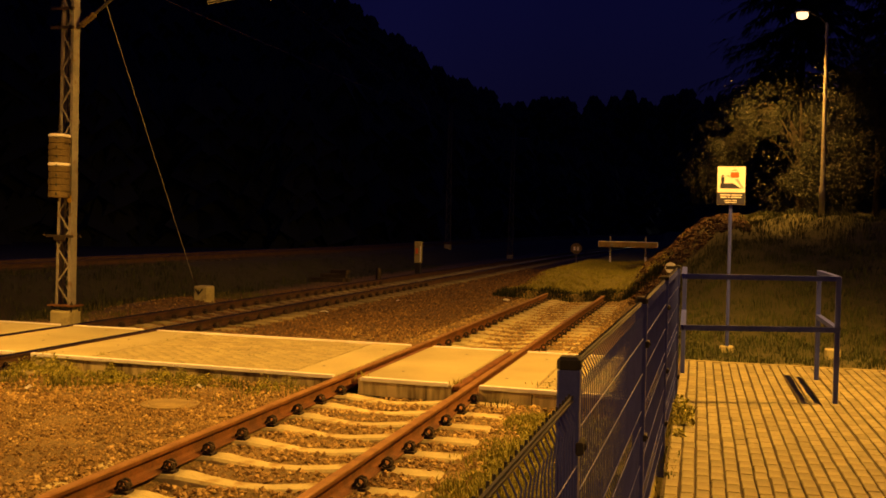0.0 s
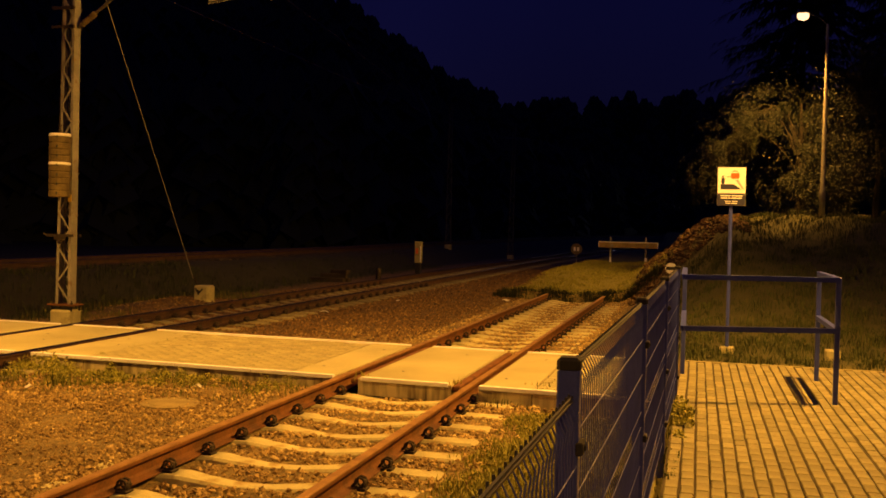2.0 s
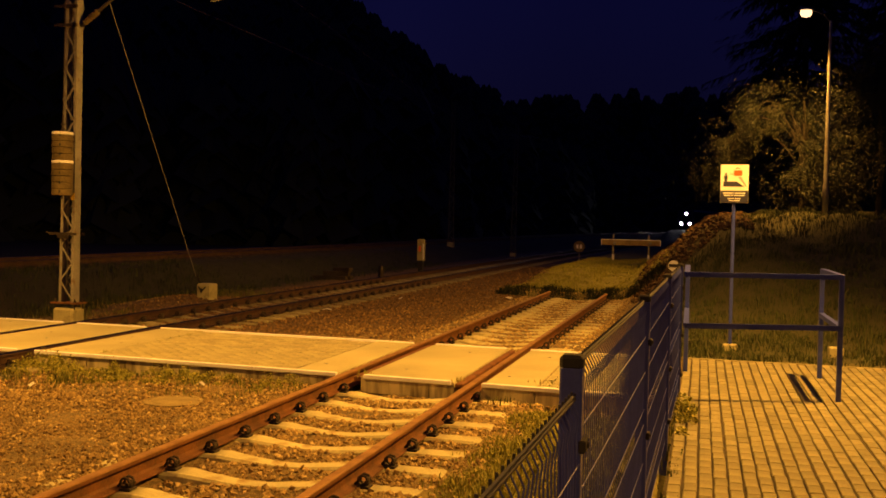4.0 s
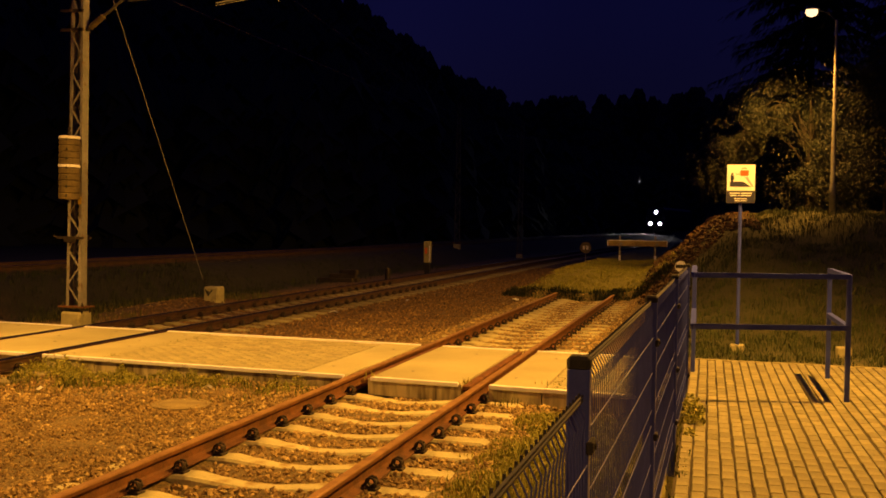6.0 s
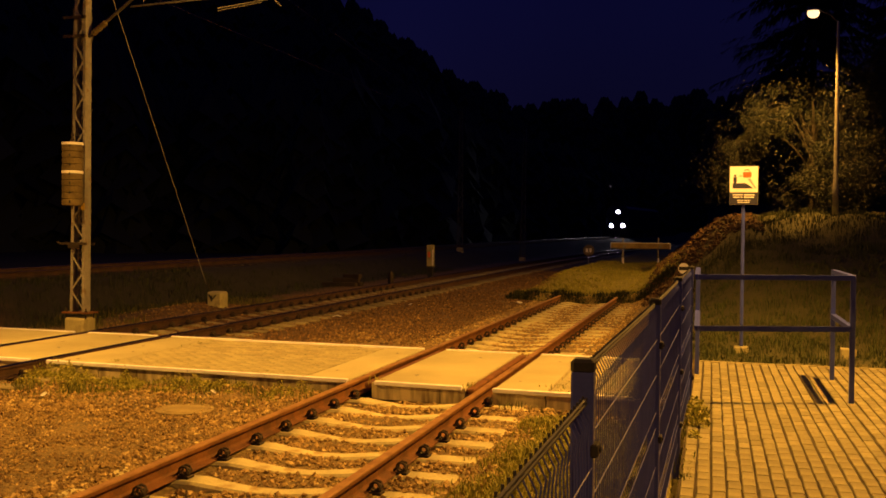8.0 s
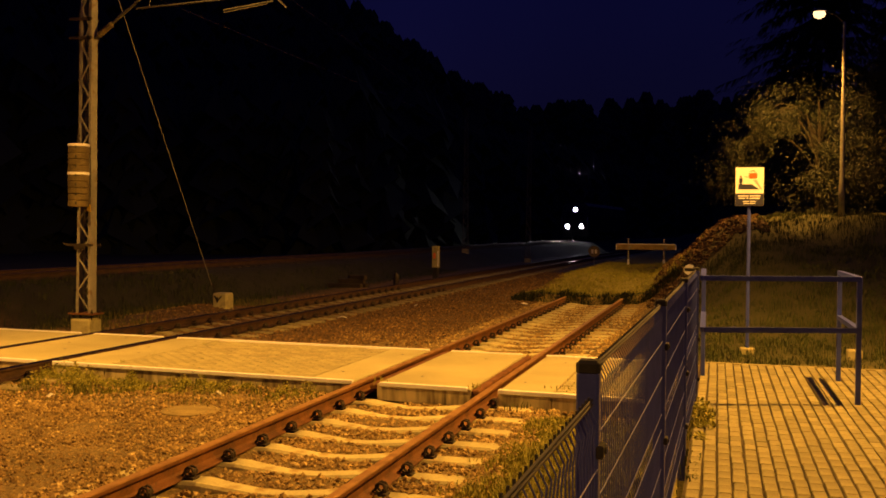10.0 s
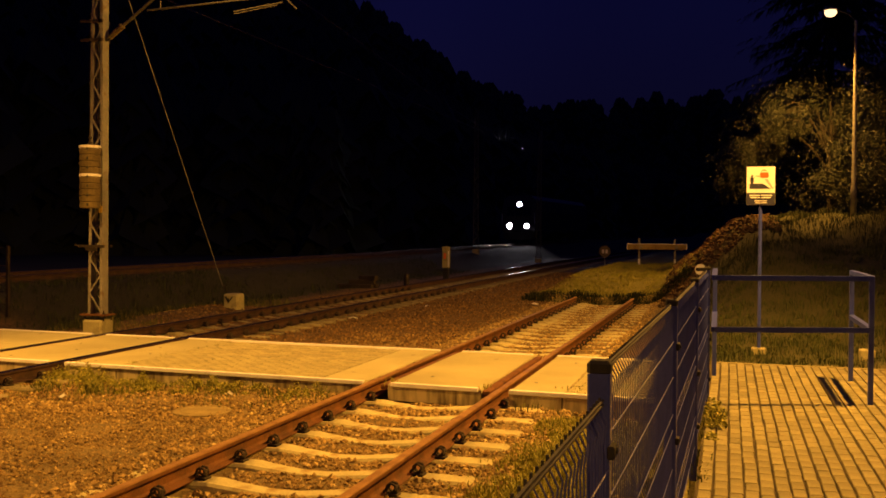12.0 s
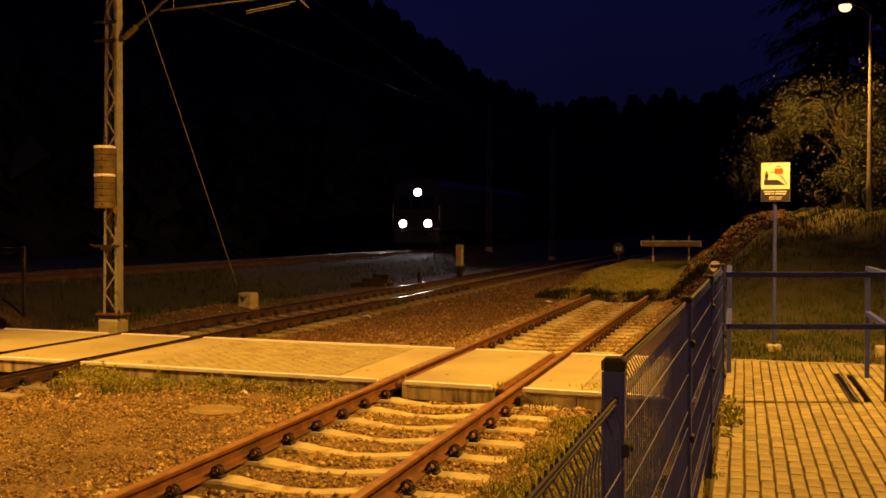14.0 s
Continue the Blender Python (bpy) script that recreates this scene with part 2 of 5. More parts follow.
def land(x, y):
    """Height of the ground, for arrays."""
    x, y = np.asarray(x, float), np.asarray(y, float)
    yy = np.maximum(0, y - 40)
    d2 = np.abs(x - (-5.95 + 0.00045 * yy ** 2))
    t3 = -13.6 + 0.00085 * yy ** 2
    d3 = np.abs(x - t3)
    h = np.full(x.shape, -0.24)
    h = np.maximum(h, -0.205 - 0.27 * ss(1.7, 2.9, d2))
    h = np.where(np.abs(x) < 0.68, -0.212, h)
    side = np.where(x < 0, -0.156, -0.178) - 0.06 * ss(2.6, 4.2, np.abs(x))
    h = np.where((np.abs(x) >= 0.68) & (d2 > 1.7), np.maximum(h, side), h)
    h = h + (-0.03 - h) * ss(2.1, 2.9, x) * ss(12.6, 13.5, y)
    bed = 0.42 + 0.006 * np.maximum(0, y - 45)
    h = np.where(d3 < 5, np.maximum(h, bed - (bed + 0.3) * ss(1.8, 4.2, d3)), h)
    h = h + 0.22 * np.exp(-((x + 8.0) ** 2) / 0.9 - ((y - 19.3) ** 2) / 3.0)
    # grass over the end of the siding
    h = h + (0.20 * ss(25.75, 26.0, y) + 0.30 * ss(26.5, 33, y)) * ss(2.5, 1.7, np.abs(x - 0.1)) + 0.02 * np.sin(x * 2.1) * np.sin(y * 1.3)
    # embankment behind the pavement
    e = ss(13.8, 28, y) * ss(1.7 - 0.9 * ss(20, 28, y), 4.4 - 0.7 * ss(20, 28, y), x) * ss(130, 90, y)
    h = h + 2.15 * e + 0.9 * ss(5.5, 16, x) * ss(14, 34, y) + 0.10 * e * np.sin(x * 1.7 + y * 0.6) + 0.05 * e * np.sin(x * 4.1 - y * 1.9)
    # wooded valley sides
    r = np.hypot(x - 3.1, y)
    az = np.degrees(np.arctan2(x - 3.1, y))
    el = np.interp(az, [-180, -90, -45, -28, -20.6, -18, -14.8, -11.3, -8.2, -3.8, 2, 8, 20, 60, 180], [8, 14, 16.5, 13.8, 11.1, 9.4, 7.3, 6.9, 6.75, 6.9, 6.9, 7.6, 10, 12, 8])
    top = 320 * np.tan(np.radians(el)) - 9
    away = ss(9, 60, np.where(y > 0, np.minimum(d3, np.abs(x + 5)), np.abs(x)))
    away = np.maximum(away, ss(235, 310, y))
    h = h + top * ss(60, 320, r) * away * ss(70, 150, r + 60 * ss(-20, -60, x))
    return h


def land_z(x, y):
    return float(land(np.array([x]), np.array([y]))[0])

# ---- ground ----


def build_ground():
    def axis(lo, hi, fine_lo, fine_hi, step, grow):
        v = list(np.arange(fine_lo, fine_hi + 1e-6, step))
        s = step
        while v[-1] < hi:
            s *= grow
            v.append(v[-1] + s)
        s = step
        while v[0] > lo:
            s *= grow
            v.insert(0, v[0] - s)
        return np.array(v)
    xs = axis(-2500, 2500, -16, 9, 0.22, 1.12)
    ys = axis(-2500, 2500, 2, 46, 0.25, 1.10)
    X, Y = np.meshgrid(xs, ys)
    Z = land(X, Y)
    near = (np.abs(X) < 16) & (Y > 0) & (Y < 46)
    bumps = np.array([noise.noise((x * 2.2, y * 2.2, 3.0)) if n else 0 for x, y, n in zip(X.ravel(), Y.ravel(), near.ravel())]).reshape(X.shape)
    Z = Z + 0.025 * bumps
    paved = (X > 2.6) & (X < 14) & (Y < 13.7) & (Y > -40)
    Z = np.where(paved, -0.16, Z)
    cross = (X > -9.3) & (X < 2.9) & (Y > 10.0) & (Y < 14.0)
    Z = np.where(cross, np.minimum(Z, -0.24), Z)
    w = len(xs)
    verts = np.stack([X.ravel(), Y.ravel(), Z.ravel()], 1)
    faces = [(j * w + i, j * w + i + 1, (j + 1) * w + i + 1, (j + 1) * w + i) for j in range(len(ys) - 1) for i in range(w - 1)]
    me = bpy.data.meshes.new("ground")
    me.from_pydata(verts.tolist(), [], faces)
    # kinds of soil: red coarse ballast, green turf, blue dark forest floor and painted dimming
    d2 = np.abs(X - np.vectorize(track2_x)(Y))
    d3 = np.abs(X - np.vectorize(track3_x)(Y))
    wob = 0.5 * bumps
    ball = np.maximum(ss(4.6, 3.9, d2 + wob) * ss(14.6, 15.9, Y - 0.35 * np.abs(X + 4)), ss(5.2, 4.2, d3 + wob))
    ball = np.where((X > -1.35 + 0.2 * bumps), 0, ball)
    turf = np.maximum(ss(25.2, 26.6, Y + wob) * ss(-2.2, -1.2, X + wob), ss(13.5, 13.9, Y) * ss(2.0, 2.5, X))
    turf = np.maximum(turf, ss(1.25, 1.6, X + 0.5 * wob) * ss(10.0, 9.3, Y) * 0.9)
    turf = np.maximum(turf, 0.7 * ss(-7.9, -8.8, X) * ss(5.0, 6.0, d3))
    turf = turf * (1 - np.exp(-((X + 8.0) ** 2) / 1.2 - ((Y - 19.0) ** 2) / 4.0))
    rubble = ss(1.2, 1.7, X) * ss(4.0, 3.0, X + wob) * ss(23, 27, Y + wob)
    turf = turf * (1 - 0.85 * rubble)
    # the bank also takes the dark tone, painted in for weak lamp light
    wood_and_dim = np.maximum(ss(60, 95, np.hypot(X, Y)), 0.8 * ss(13.5, 13.9, Y) * ss(2.0, 2.5, X) * (1 - 0.8 * rubble))
    # left verge and second bed painted dark where lamp light should fade out
    wood_and_dim = np.maximum(wood_and_dim, 0.93 * ss(-8.6, -9.4, X + wob) * ss(14.5, 17, Y + 2 * wob))
    col = np.stack([ball, turf, wood_and_dim, np.ones_like(X)], 2).reshape(-1, 4)
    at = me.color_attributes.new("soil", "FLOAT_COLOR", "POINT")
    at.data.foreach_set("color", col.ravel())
    for p in me.polygons:
        p.use_smooth = True
    m, n, l, b = nodes_of("soil_and_gravel")
    geo = n.new("ShaderNodeNewGeometry")
    attr = n.new("ShaderNodeAttribute")
    attr.attribute_name = "soil"
    sep = n.new("ShaderNodeSeparateColor")
    l.new(attr.outputs["Color"], sep.inputs[0])

    def tone(scale, c1, c2, lo=0.3, hi=0.7, vor=False):
        t = n.new("ShaderNodeTexVoronoi" if vor else "ShaderNodeTexNoise")
        t.inputs["Scale"].default_value = scale
        if not vor:
            t.inputs["Detail"].default_value, t.inputs["Roughness"].default_value = 7, 0.72
        l.new(geo.outputs["Position"], t.inputs[0])
        r = n.new("ShaderNodeValToRGB")
        r.color_ramp.elements[0].position, r.color_ramp.elements[0].color = lo, (*c1, 1)
        r.color_ramp.elements[1].position, r.color_ramp.elements[1].color = hi, (*c2, 1)
        if vor:
            bw = n.new("ShaderNodeRGBToBW")
            l.new(t.outputs["Color"], bw.inputs[0])
            l.new(bw.outputs[0], r.inputs[0])
        else:
            l.new(t.outputs[0], r.inputs[0])
        return r.outputs[0], t
    dirt, t1 = tone(26, (0.070, 0.045, 0.015), (0.33, 0.24, 0.085))
    patch, t0 = tone(0.9, (0.62, 0.62, 0.62), (1.1, 1.1, 1.1))
    stone, t2 = tone(24, (0.040, 0.024, 0.010), (0.18, 0.11, 0.045), 0.1, 0.9, True)
    turfc, t3 = tone(18, (0.10, 0.10, 0.016), (0.26, 0.23, 0.045))
    # forest floor colour, which also carries the painted dimming
    wood_and_dim_tone, t4 = tone(0.5, (0.012, 0.014, 0.006), (0.03, 0.034, 0.014))

    def mix(f, a, c, mode="MIX"):
        x = n.new("ShaderNodeMixRGB")
        x.blend_type = mode
        if isinstance(f, float):
            x.inputs[0].default_value = f
        else:
            l.new(f, x.inputs[0])
        l.new(a, x.inputs[1])
        l.new(c, x.inputs[2])
        return x.outputs[0]
    c = mix(1.0, dirt, patch, "MULTIPLY")
    c = mix(sep.outputs[0], c, stone)
    c = mix(sep.outputs[1], c, turfc)
    c = mix(sep.outputs[2], c, wood_and_dim_tone)
    l.new(c, b.inputs["Base Color"])
    b.inputs["Roughness"].default_value = 0.95
    bp = n.new("ShaderNodeBump")
    bp.inputs["Strength"].default_value, bp.inputs["Distance"].default_value = 0.8, 0.03
    l.new(t1.outputs[0], bp.inputs["Height"])
    l.new(bp.outputs[0], b.inputs["Normal"])
    me.materials.append(m)
    tagged(new("ground", me), "gravelly trackside ground rising to grassy bank and wooded hills", "ground", kind="structure")


build_ground()

# ---- tracks ----
RAIL_HALF = [(0.0, 0.0), (0.026, -0.001), (0.034, -0.006), (0.036, -0.013), (0.035, -0.037), (0.012, -0.048), (0.0085, -0.062),
             (0.0085, -0.118), (0.016, -0.134), (0.070, -0.147), (0.075, -0.151), (0.075, -0.160), (0.0, -0.160)]


def rail_mesh(name, path, tread):
    """A flat-bottomed rail swept along points (x, y, z); the tread is the worn top."""
    bm = bmesh.new()
    prof = RAIL_HALF[1:-1] + [(-x, z) for x, z in RAIL_HALF[1:-1]][::-1]
    rows = []
    for i, p in enumerate(path):
        a, b = Vector(path[max(0, i - 1)]), Vector(path[min(len(path) - 1, i + 1)])
        d = (b - a).normalized()
        side = Vector((d.y, -d.x, 0))
        rows.append([bm.verts.new(Vector(p) + side * x + Vector((0, 0, z))) for x, z in prof])
    k = len(prof)
    for a, b in zip(rows, rows[1:]):
        for i in range(k):
            j = (i + 1) % k
            f = bm.faces.new((a[i], a[j], b[j], b[i]))
            if i in (0, 1, k - 1, k - 2, k - 3):
                f.material_index = 1
    bm.faces.new(rows[0])
    bm.faces.new(rows[-1][::-1])
    return bm


def sleeper_bmesh():
    """Prestressed concrete sleeper: high rail seats, lower middle, sloped sides."""
    bm = bmesh.new()
    rows = []
    for x, top, half in ((-1.3, -0.18, 0.12), (-1.26, -0.161, 0.115), (-0.98, -0.161, 0.115), (-0.52, -0.161, 0.115), (-0.35, -0.182, 0.10), (-0.12, -0.205, 0.09),
                         (0.12, -0.205, 0.09), (0.35, -0.182, 0.10), (0.52, -0.161, 0.115), (0.98, -0.161, 0.115), (1.26, -0.161, 0.115), (1.3, -0.18, 0.12)):
        rows.append([bm.verts.new((x, y, z)) for y, z in ((-half - 0.03, -0.36), (-half, top - 0.02), (-half + 0.02, top), (half - 0.02, top), (half, top - 0.02), (half + 0.03, -0.36))])
    for a, b in zip(rows, rows[1:]):
        for i in range(5):
            bm.faces.new((a[i], a[i + 1], b[i + 1], b[i]))
    bm.faces.new(rows[0])
    bm.faces.new(rows[-1][::-1])
    return bm


def clip_bmesh():
    """Coiled spring clip: two upright loops of round bar on a cast shoulder, toe on the rail's foot towards -x."""
    bm = bmesh.new()
    box(bm, 0.035, 0, -0.152, 0.09, 0.10, 0.022, 0.005)
    box(bm, 0.058, 0, -0.115, 0.022, 0.034, 0.06, 0.005)
    for y in (-0.026, 0.026):
        ring = [(0.030 + 0.036 * math.cos(a), y, -0.106 + 0.036 * math.sin(a)) for a in np.radians((-150, -100, -50, 0, 50, 100, 150, 190))]
        tube(bm, ring + [(-0.030, y * 0.5, -0.136)], 0.0105)
    rod(bm, (0.058, -0.045, -0.112), (0.058, 0.045, -0.112), 0.011, seg=6)
    return bm


G = 0.7535
clip_data = None
dim_sleeper_data = None
GRIMYSLEEPER = surf("grimy_sleeper_concrete", (0.13, 0.11, 0.055), (0.30, 0.265, 0.14), 0.92, 45, 2.5, 0.5, vary=0.25, depth=0.005, third=(0.10, 0.07, 0.03))
# sleeper tone darkened so lamp spill on the second line stays faint
DIMSLEEPER = surf("dimmed_sleeper", (0.03, 0.025, 0.018), (0.08, 0.065, 0.045), 0.92, 45, 2.5, 0.4, vary=0.2, depth=0.005)


def ride(x, y, z, yaw=0.0):
    return pose(x, y, z, 0, 0, yaw)


def build_track(label, ys, xf, zf, y_first, y_last, clips, tread, rust, group_clips_to=999.0, skip=None, old=False, concrete=None):
    global clip_data, dim_sleeper_data
    sleeper_data = None
    t = base("railway_track", pose(0, 0, 0), label, "railway track")
    step = 1.0
    path_y = np.arange(y_first, y_last + step, step)
    for s in (-1, 1):
        pts = []
        for y in path_y:
            dx = (xf(y + 0.5) - xf(y - 0.5))
            pts.append((xf(y) + s * G, float(y) - s * G * dx, zf(y)))
        r = part("rail", rail_mesh("rail", pts, tread), [rust, tread], t)
    for y in ys:
        if skip and skip[0] < y < skip[1]:
            continue
        yaw = -math.degrees(math.atan(xf(y + 0.5) - xf(y - 0.5)))
        m = ride(xf(y), y, zf(y), yaw)
        # the second line takes the sleepers dimmed by colour
        if old:
            if dim_sleeper_data is None:
                so = part("sleeper", sleeper_bmesh(), DIMSLEEPER, t)
                so.matrix_basis = m
                dim_sleeper_data = so.data
            else:
                share("sleeper", dim_sleeper_data, t, m)
            continue
        if sleeper_data is None:
            so = part("sleeper", sleeper_bmesh(), concrete or SLEEPER, t)
            so.matrix_basis = m
            sleeper_data = so.data
        else:
            so = share("sleeper", sleeper_data, t, m)
        if clips and y < group_clips_to:
            for gx in (-G, G):
                for side in (-1, 1):
                    mm = pose(gx + side * 0.075, 0, 0, 0, 0, 0 if side > 0 else 180)
                    if clip_data is None:
                        co = part("rail_clip", clip_bmesh(), DARKSTEEL, so)
                        co.matrix_basis = mm
                        clip_data = co.data
                    else:
                        share("rail_clip", clip_data, so, mm)
    return t


build_track("rusty siding track on pale concrete sleepers, ending in grass", [5.91 + 0.6 * i for i in range(-16, 34)], lambda y: 0.0, lambda y: 0.0, -4.0, 26.2, True, RAILTOP, RUST, skip=(10.35, 13.4))
build_track("main line track on concrete sleepers in dark ballast", [6.1 + 0.6 * i for i in range(-14, 150)], track2_x, lambda y: 0.0, -6.0, 190.0, True, RAILBRIGHT, OLDRUST, 30.0, skip=(10.6, 13.7), concrete=GRIMYSLEEPER)
build_track("second running line on a raised ballast bed", [4.0 + 0.6 * i for i in range(0, 200)], track3_x, track3_z, -10.0, 300.0, False, RAILBRIGHT, OLDRUST, old=True)

# ---- foot crossing ----


def front(x):
    return 10.36 - 0.062 * x


def back(x):
    return 13.48 - 0.042 * x


def slab(parent, name, x0, x1, z=-0.012, thick=0.19, chamfer=0.0, mat=None, y_in=0.0, joints=1):
    """One concrete crossing panel between the two skewed edges."""
    for k in range(joints):
        bm = bmesh.new()
        f0, f1 = k / joints, (k + 1) / joints

        def yy(x, f):
            a, b = front(x) + y_in, back(x) - y_in
            return a + (b - a) * f
        gap = 0.004 if joints > 1 else 0
        lo = [(x0, yy(x0, f0) + gap), (x1, yy(x1, f0) + gap), (x1, yy(x1, f1) - gap), (x0, yy(x0, f1) - gap)]
        vb = [bm.verts.new((x, y, z - thick)) for x, y in lo]
        vm = [bm.verts.new((x, y, z - 0.012)) for x, y in lo]
        cx, cy = sum(p[0] for p in lo) / 4, sum(p[1] for p in lo) / 4
        c = 0.012 + chamfer
        vt = [bm.verts.new((x + (c if x < cx else -c), y + (0.012 if y < cy else -0.012), z)) for x, y in lo]
        for a, b in ((vb, vm), (vm, vt)):
            for i in range(4):
                bm.faces.new((a[i], a[(i + 1) % 4], b[(i + 1) % 4], b[i]))
        bm.faces.new(vt)
        bm.faces.new(vb[::-1])
        bm.normal_update()
        for f in bm.faces:
            f.material_index = 1 if abs(f.normal.z) < 0.5 and max(v.co.z for v in f.verts) < z - 0.005 else 0
        ob = part(name, bm, [mat or SLAB, SLABSIDE], parent)
        # flat black discs paint the darkness inside the lifting holes
        for u, w in ((0.3, 0.22), (0.62, 0.8)):
            hx = x0 + (x1 - x0) * u
            hy = yy(hx, f0 + (f1 - f0) * w)
            hb = bmesh.new()
            rod(hb, (hx, hy, z - 0.004), (hx, hy, z + 0.002), 0.019, seg=10)
            part("lifting_hole", hb, BLACK, ob, "black disc standing for a dark lifting hole")


def edging(parent, x0, x1, fn, sign):
    """The pale edge strip along the crossing."""
    bm = bmesh.new()
    n = max(1, int((x1 - x0) / 1.0))
    for i in range(n):
        a, b = x0 + (x1 - x0) * i / n + 0.002, x0 + (x1 - x0) * (i + 1) / n - 0.002
        box(bm, (a + b) / 2, fn((a + b) / 2) + sign * 0.012, -0.020, b - a, 0.060, 0.046, 0.005, Matrix.Rotation(math.atan(-0.062 if sign > 0 else -0.042), 4, "Z"))
    part("edge_strip", bm, EDGE, parent)


def build_crossing():
    c = base("level_crossing", pose(0, 0, 0), "pale concrete foot crossing with block paving between the tracks", "level crossing")
    slab(c, "crossing_panel", -9.0, -6.86, joints=2)
    slab(c, "crossing_panel", -6.60, -5.30, joints=2)
    slab(c, "crossing_panel", -5.04, -4.26, joints=2)
    slab(c, "crossing_panel", -1.42, -0.85)
    slab(c, "crossing_panel", -0.55, 0.55, chamfer=0.0)
    slab(c, "crossing_panel", 0.86, 1.44)
    for xr in (-0.602, 0.602, -6.648, -5.252):
        bm = bmesh.new()
        a, z = (front(xr), back(xr)), -0.055
        box(bm, xr, (a[0] + a[1]) / 2, z, 0.09, a[1] - a[0] - 0.03, 0.06, 0.012)
        part("flangeway_strip", bm, RUST, c, "rusty strip beside the rail")
    for x0, x1 in ((-9.0, -6.86), (-5.04, -0.85), (0.86, 2.72)):
        edging(c, x0, x1, front, 1)
        edging(c, x0, x1, back, -1)
    for x0, x1 in ((-6.6, -5.3), (-0.53, 0.53)):
        edging(c, x0 + 0.01, x1 - 0.01, back, -1)
        edging(c, x0 + 0.01, x1 - 0.01, front, 1)
    for x0, x1 in ((-4.25, -1.43), (1.45, 2.9)):
        bm = bmesh.new()
        v = [bm.verts.new((x, y, -0.045)) for x, y in ((x0, front(x0)), (x1, front(x1)), (x1, back(x1)), (x0, back(x0)))]
        bm.faces.new(v)
        part("paving_bed", bm, JOINT, c)
        for fn, sg in ((front, 1), (back, -1)):
            bm = bmesh.new()
            box(bm, (x0 + x1) / 2, fn((x0 + x1) / 2) + sg * 0.045, -0.125, x1 - x0, 0.08, 0.20, 0.006, Matrix.Rotation(math.atan(-0.062 if sg > 0 else -0.042), 4, "Z"))
            part("kerb_beam", bm, SLABSIDE, c, "stained concrete kerb beam")
    return c


crossing = build_crossing()

# ---- buried things and street furniture ----


def build_manhole():
    bm = bmesh.new()
    lathe(bm, [(0.30, -0.02), (0.30, 0.035), (0.285, 0.042), (0.26, 0.042), (0.255, 0.036), (0.22, 0.036), (0.21, 0.042), (0.03, 0.045)], 28)
    o = obj("manhole_cover", bm, DIRTYCOVER, smooth=False)
    o.matrix_basis = pose(-2.05, 8.93, land_z(-2.05, 8.93) - 0.014)
    tagged(o, "round concrete manhole cover in the gravel", "manhole cover")


build_manhole()

FENCE = [(2.920, 10.1), (2.880, 7.6), (2.845, 5.1), (2.795, 2.6), (2.745, 0.1), (2.69, -2.4)]


def build_fence():
    f = base("mesh_fence", pose(0, 0, 0), "blue welded mesh panel fence with square posts", "fence")
    for i, (x, y) in enumerate(FENCE):
        bm = bmesh.new()
        box(bm, x, y, 0.58, 0.06, 0.06, 1.52, 0.006)
        p = part("post", bm, BLUE, f)
        bm = bmesh.new()
        box(bm, x, y, 1.350, 0.063, 0.063, 0.04, 0.009)
        part("post_cap", bm, BLUECAP, p, "black plastic cap")
        for z in (0.25, 0.65, 1.13):
            bm = bmesh.new()
            box(bm, x + 0.034, y, z, 0.020, 0.07, 0.035, 0.004)
            rod(bm, (x + 0.03, y, z), (x + 0.05, y, z), 0.008, seg=6)
            part("clamp", bm, BLUECAP, p, "black panel clamp")
    for (x0, y0), (x1, y1) in zip(FENCE, FENCE[1:]):
        lift = 0.078 if y0 > 3 else 0.005
        bm = bmesh.new()
        d = Vector((x1 - x0, y1 - y0, 0))
        ln = d.length
        d.normalize()
        side = Vector((-d.y, d.x, 0))
        if side.x > 0:
            side = -side
        o = Vector((x0, y0, lift)) - side * (0.010 if y0 > 3 else 0.024)
        n = 49
        top = bmesh.new()
        for i in range(n + 1):
            c = o + d * (0.05 + (ln - 0.1) * i / n) + side * 0.017
            rod(top, c + Vector((0, 0, 1.245)), c + Vector((0, 0, 1.272)), 0.0034, seg=5)
        # shallow folds stiffen the panel; the top edge bends out over the track side
        prof = [(0.03, 0), (0.17, 0), (0.21, 0.014), (0.25, 0), (0.63, 0), (0.67, 0.014), (0.71, 0), (1.10, 0), (1.16, 0.002), (1.21, -0.004), (1.25, 0.016)]
        for i in range(n + 1):
            s = 0.05 + (ln - 0.1) * i / n
            pts = [o + d * s + side * q + Vector((0, 0, z)) for z, q in prof]
            for a, b in zip(pts, pts[1:]):
                rod(bm, a, b, 0.0021, seg=4)
        for z in (0.03, 0.17, 0.25, 0.43, 0.63, 0.71, 0.90, 1.08, 1.25, 1.262):
            q = np.interp(z, [p[0] for p in prof], [p[1] for p in prof])
            rod(bm if z < 1.2 else top, o + d * 0.03 + side * (q - 0.0045) + Vector((0, 0, z)), o + d * (ln - 0.03) + side * (q - 0.0045) + Vector((0, 0, z)), 0.0020 if z < 1.2 else 0.0042, seg=6)
        panel = part("mesh_panel", bm, BLUE, f)
        part("top_edge", top, EDGEWIRE, panel, "dark double wire along the top edge")


build_fence()


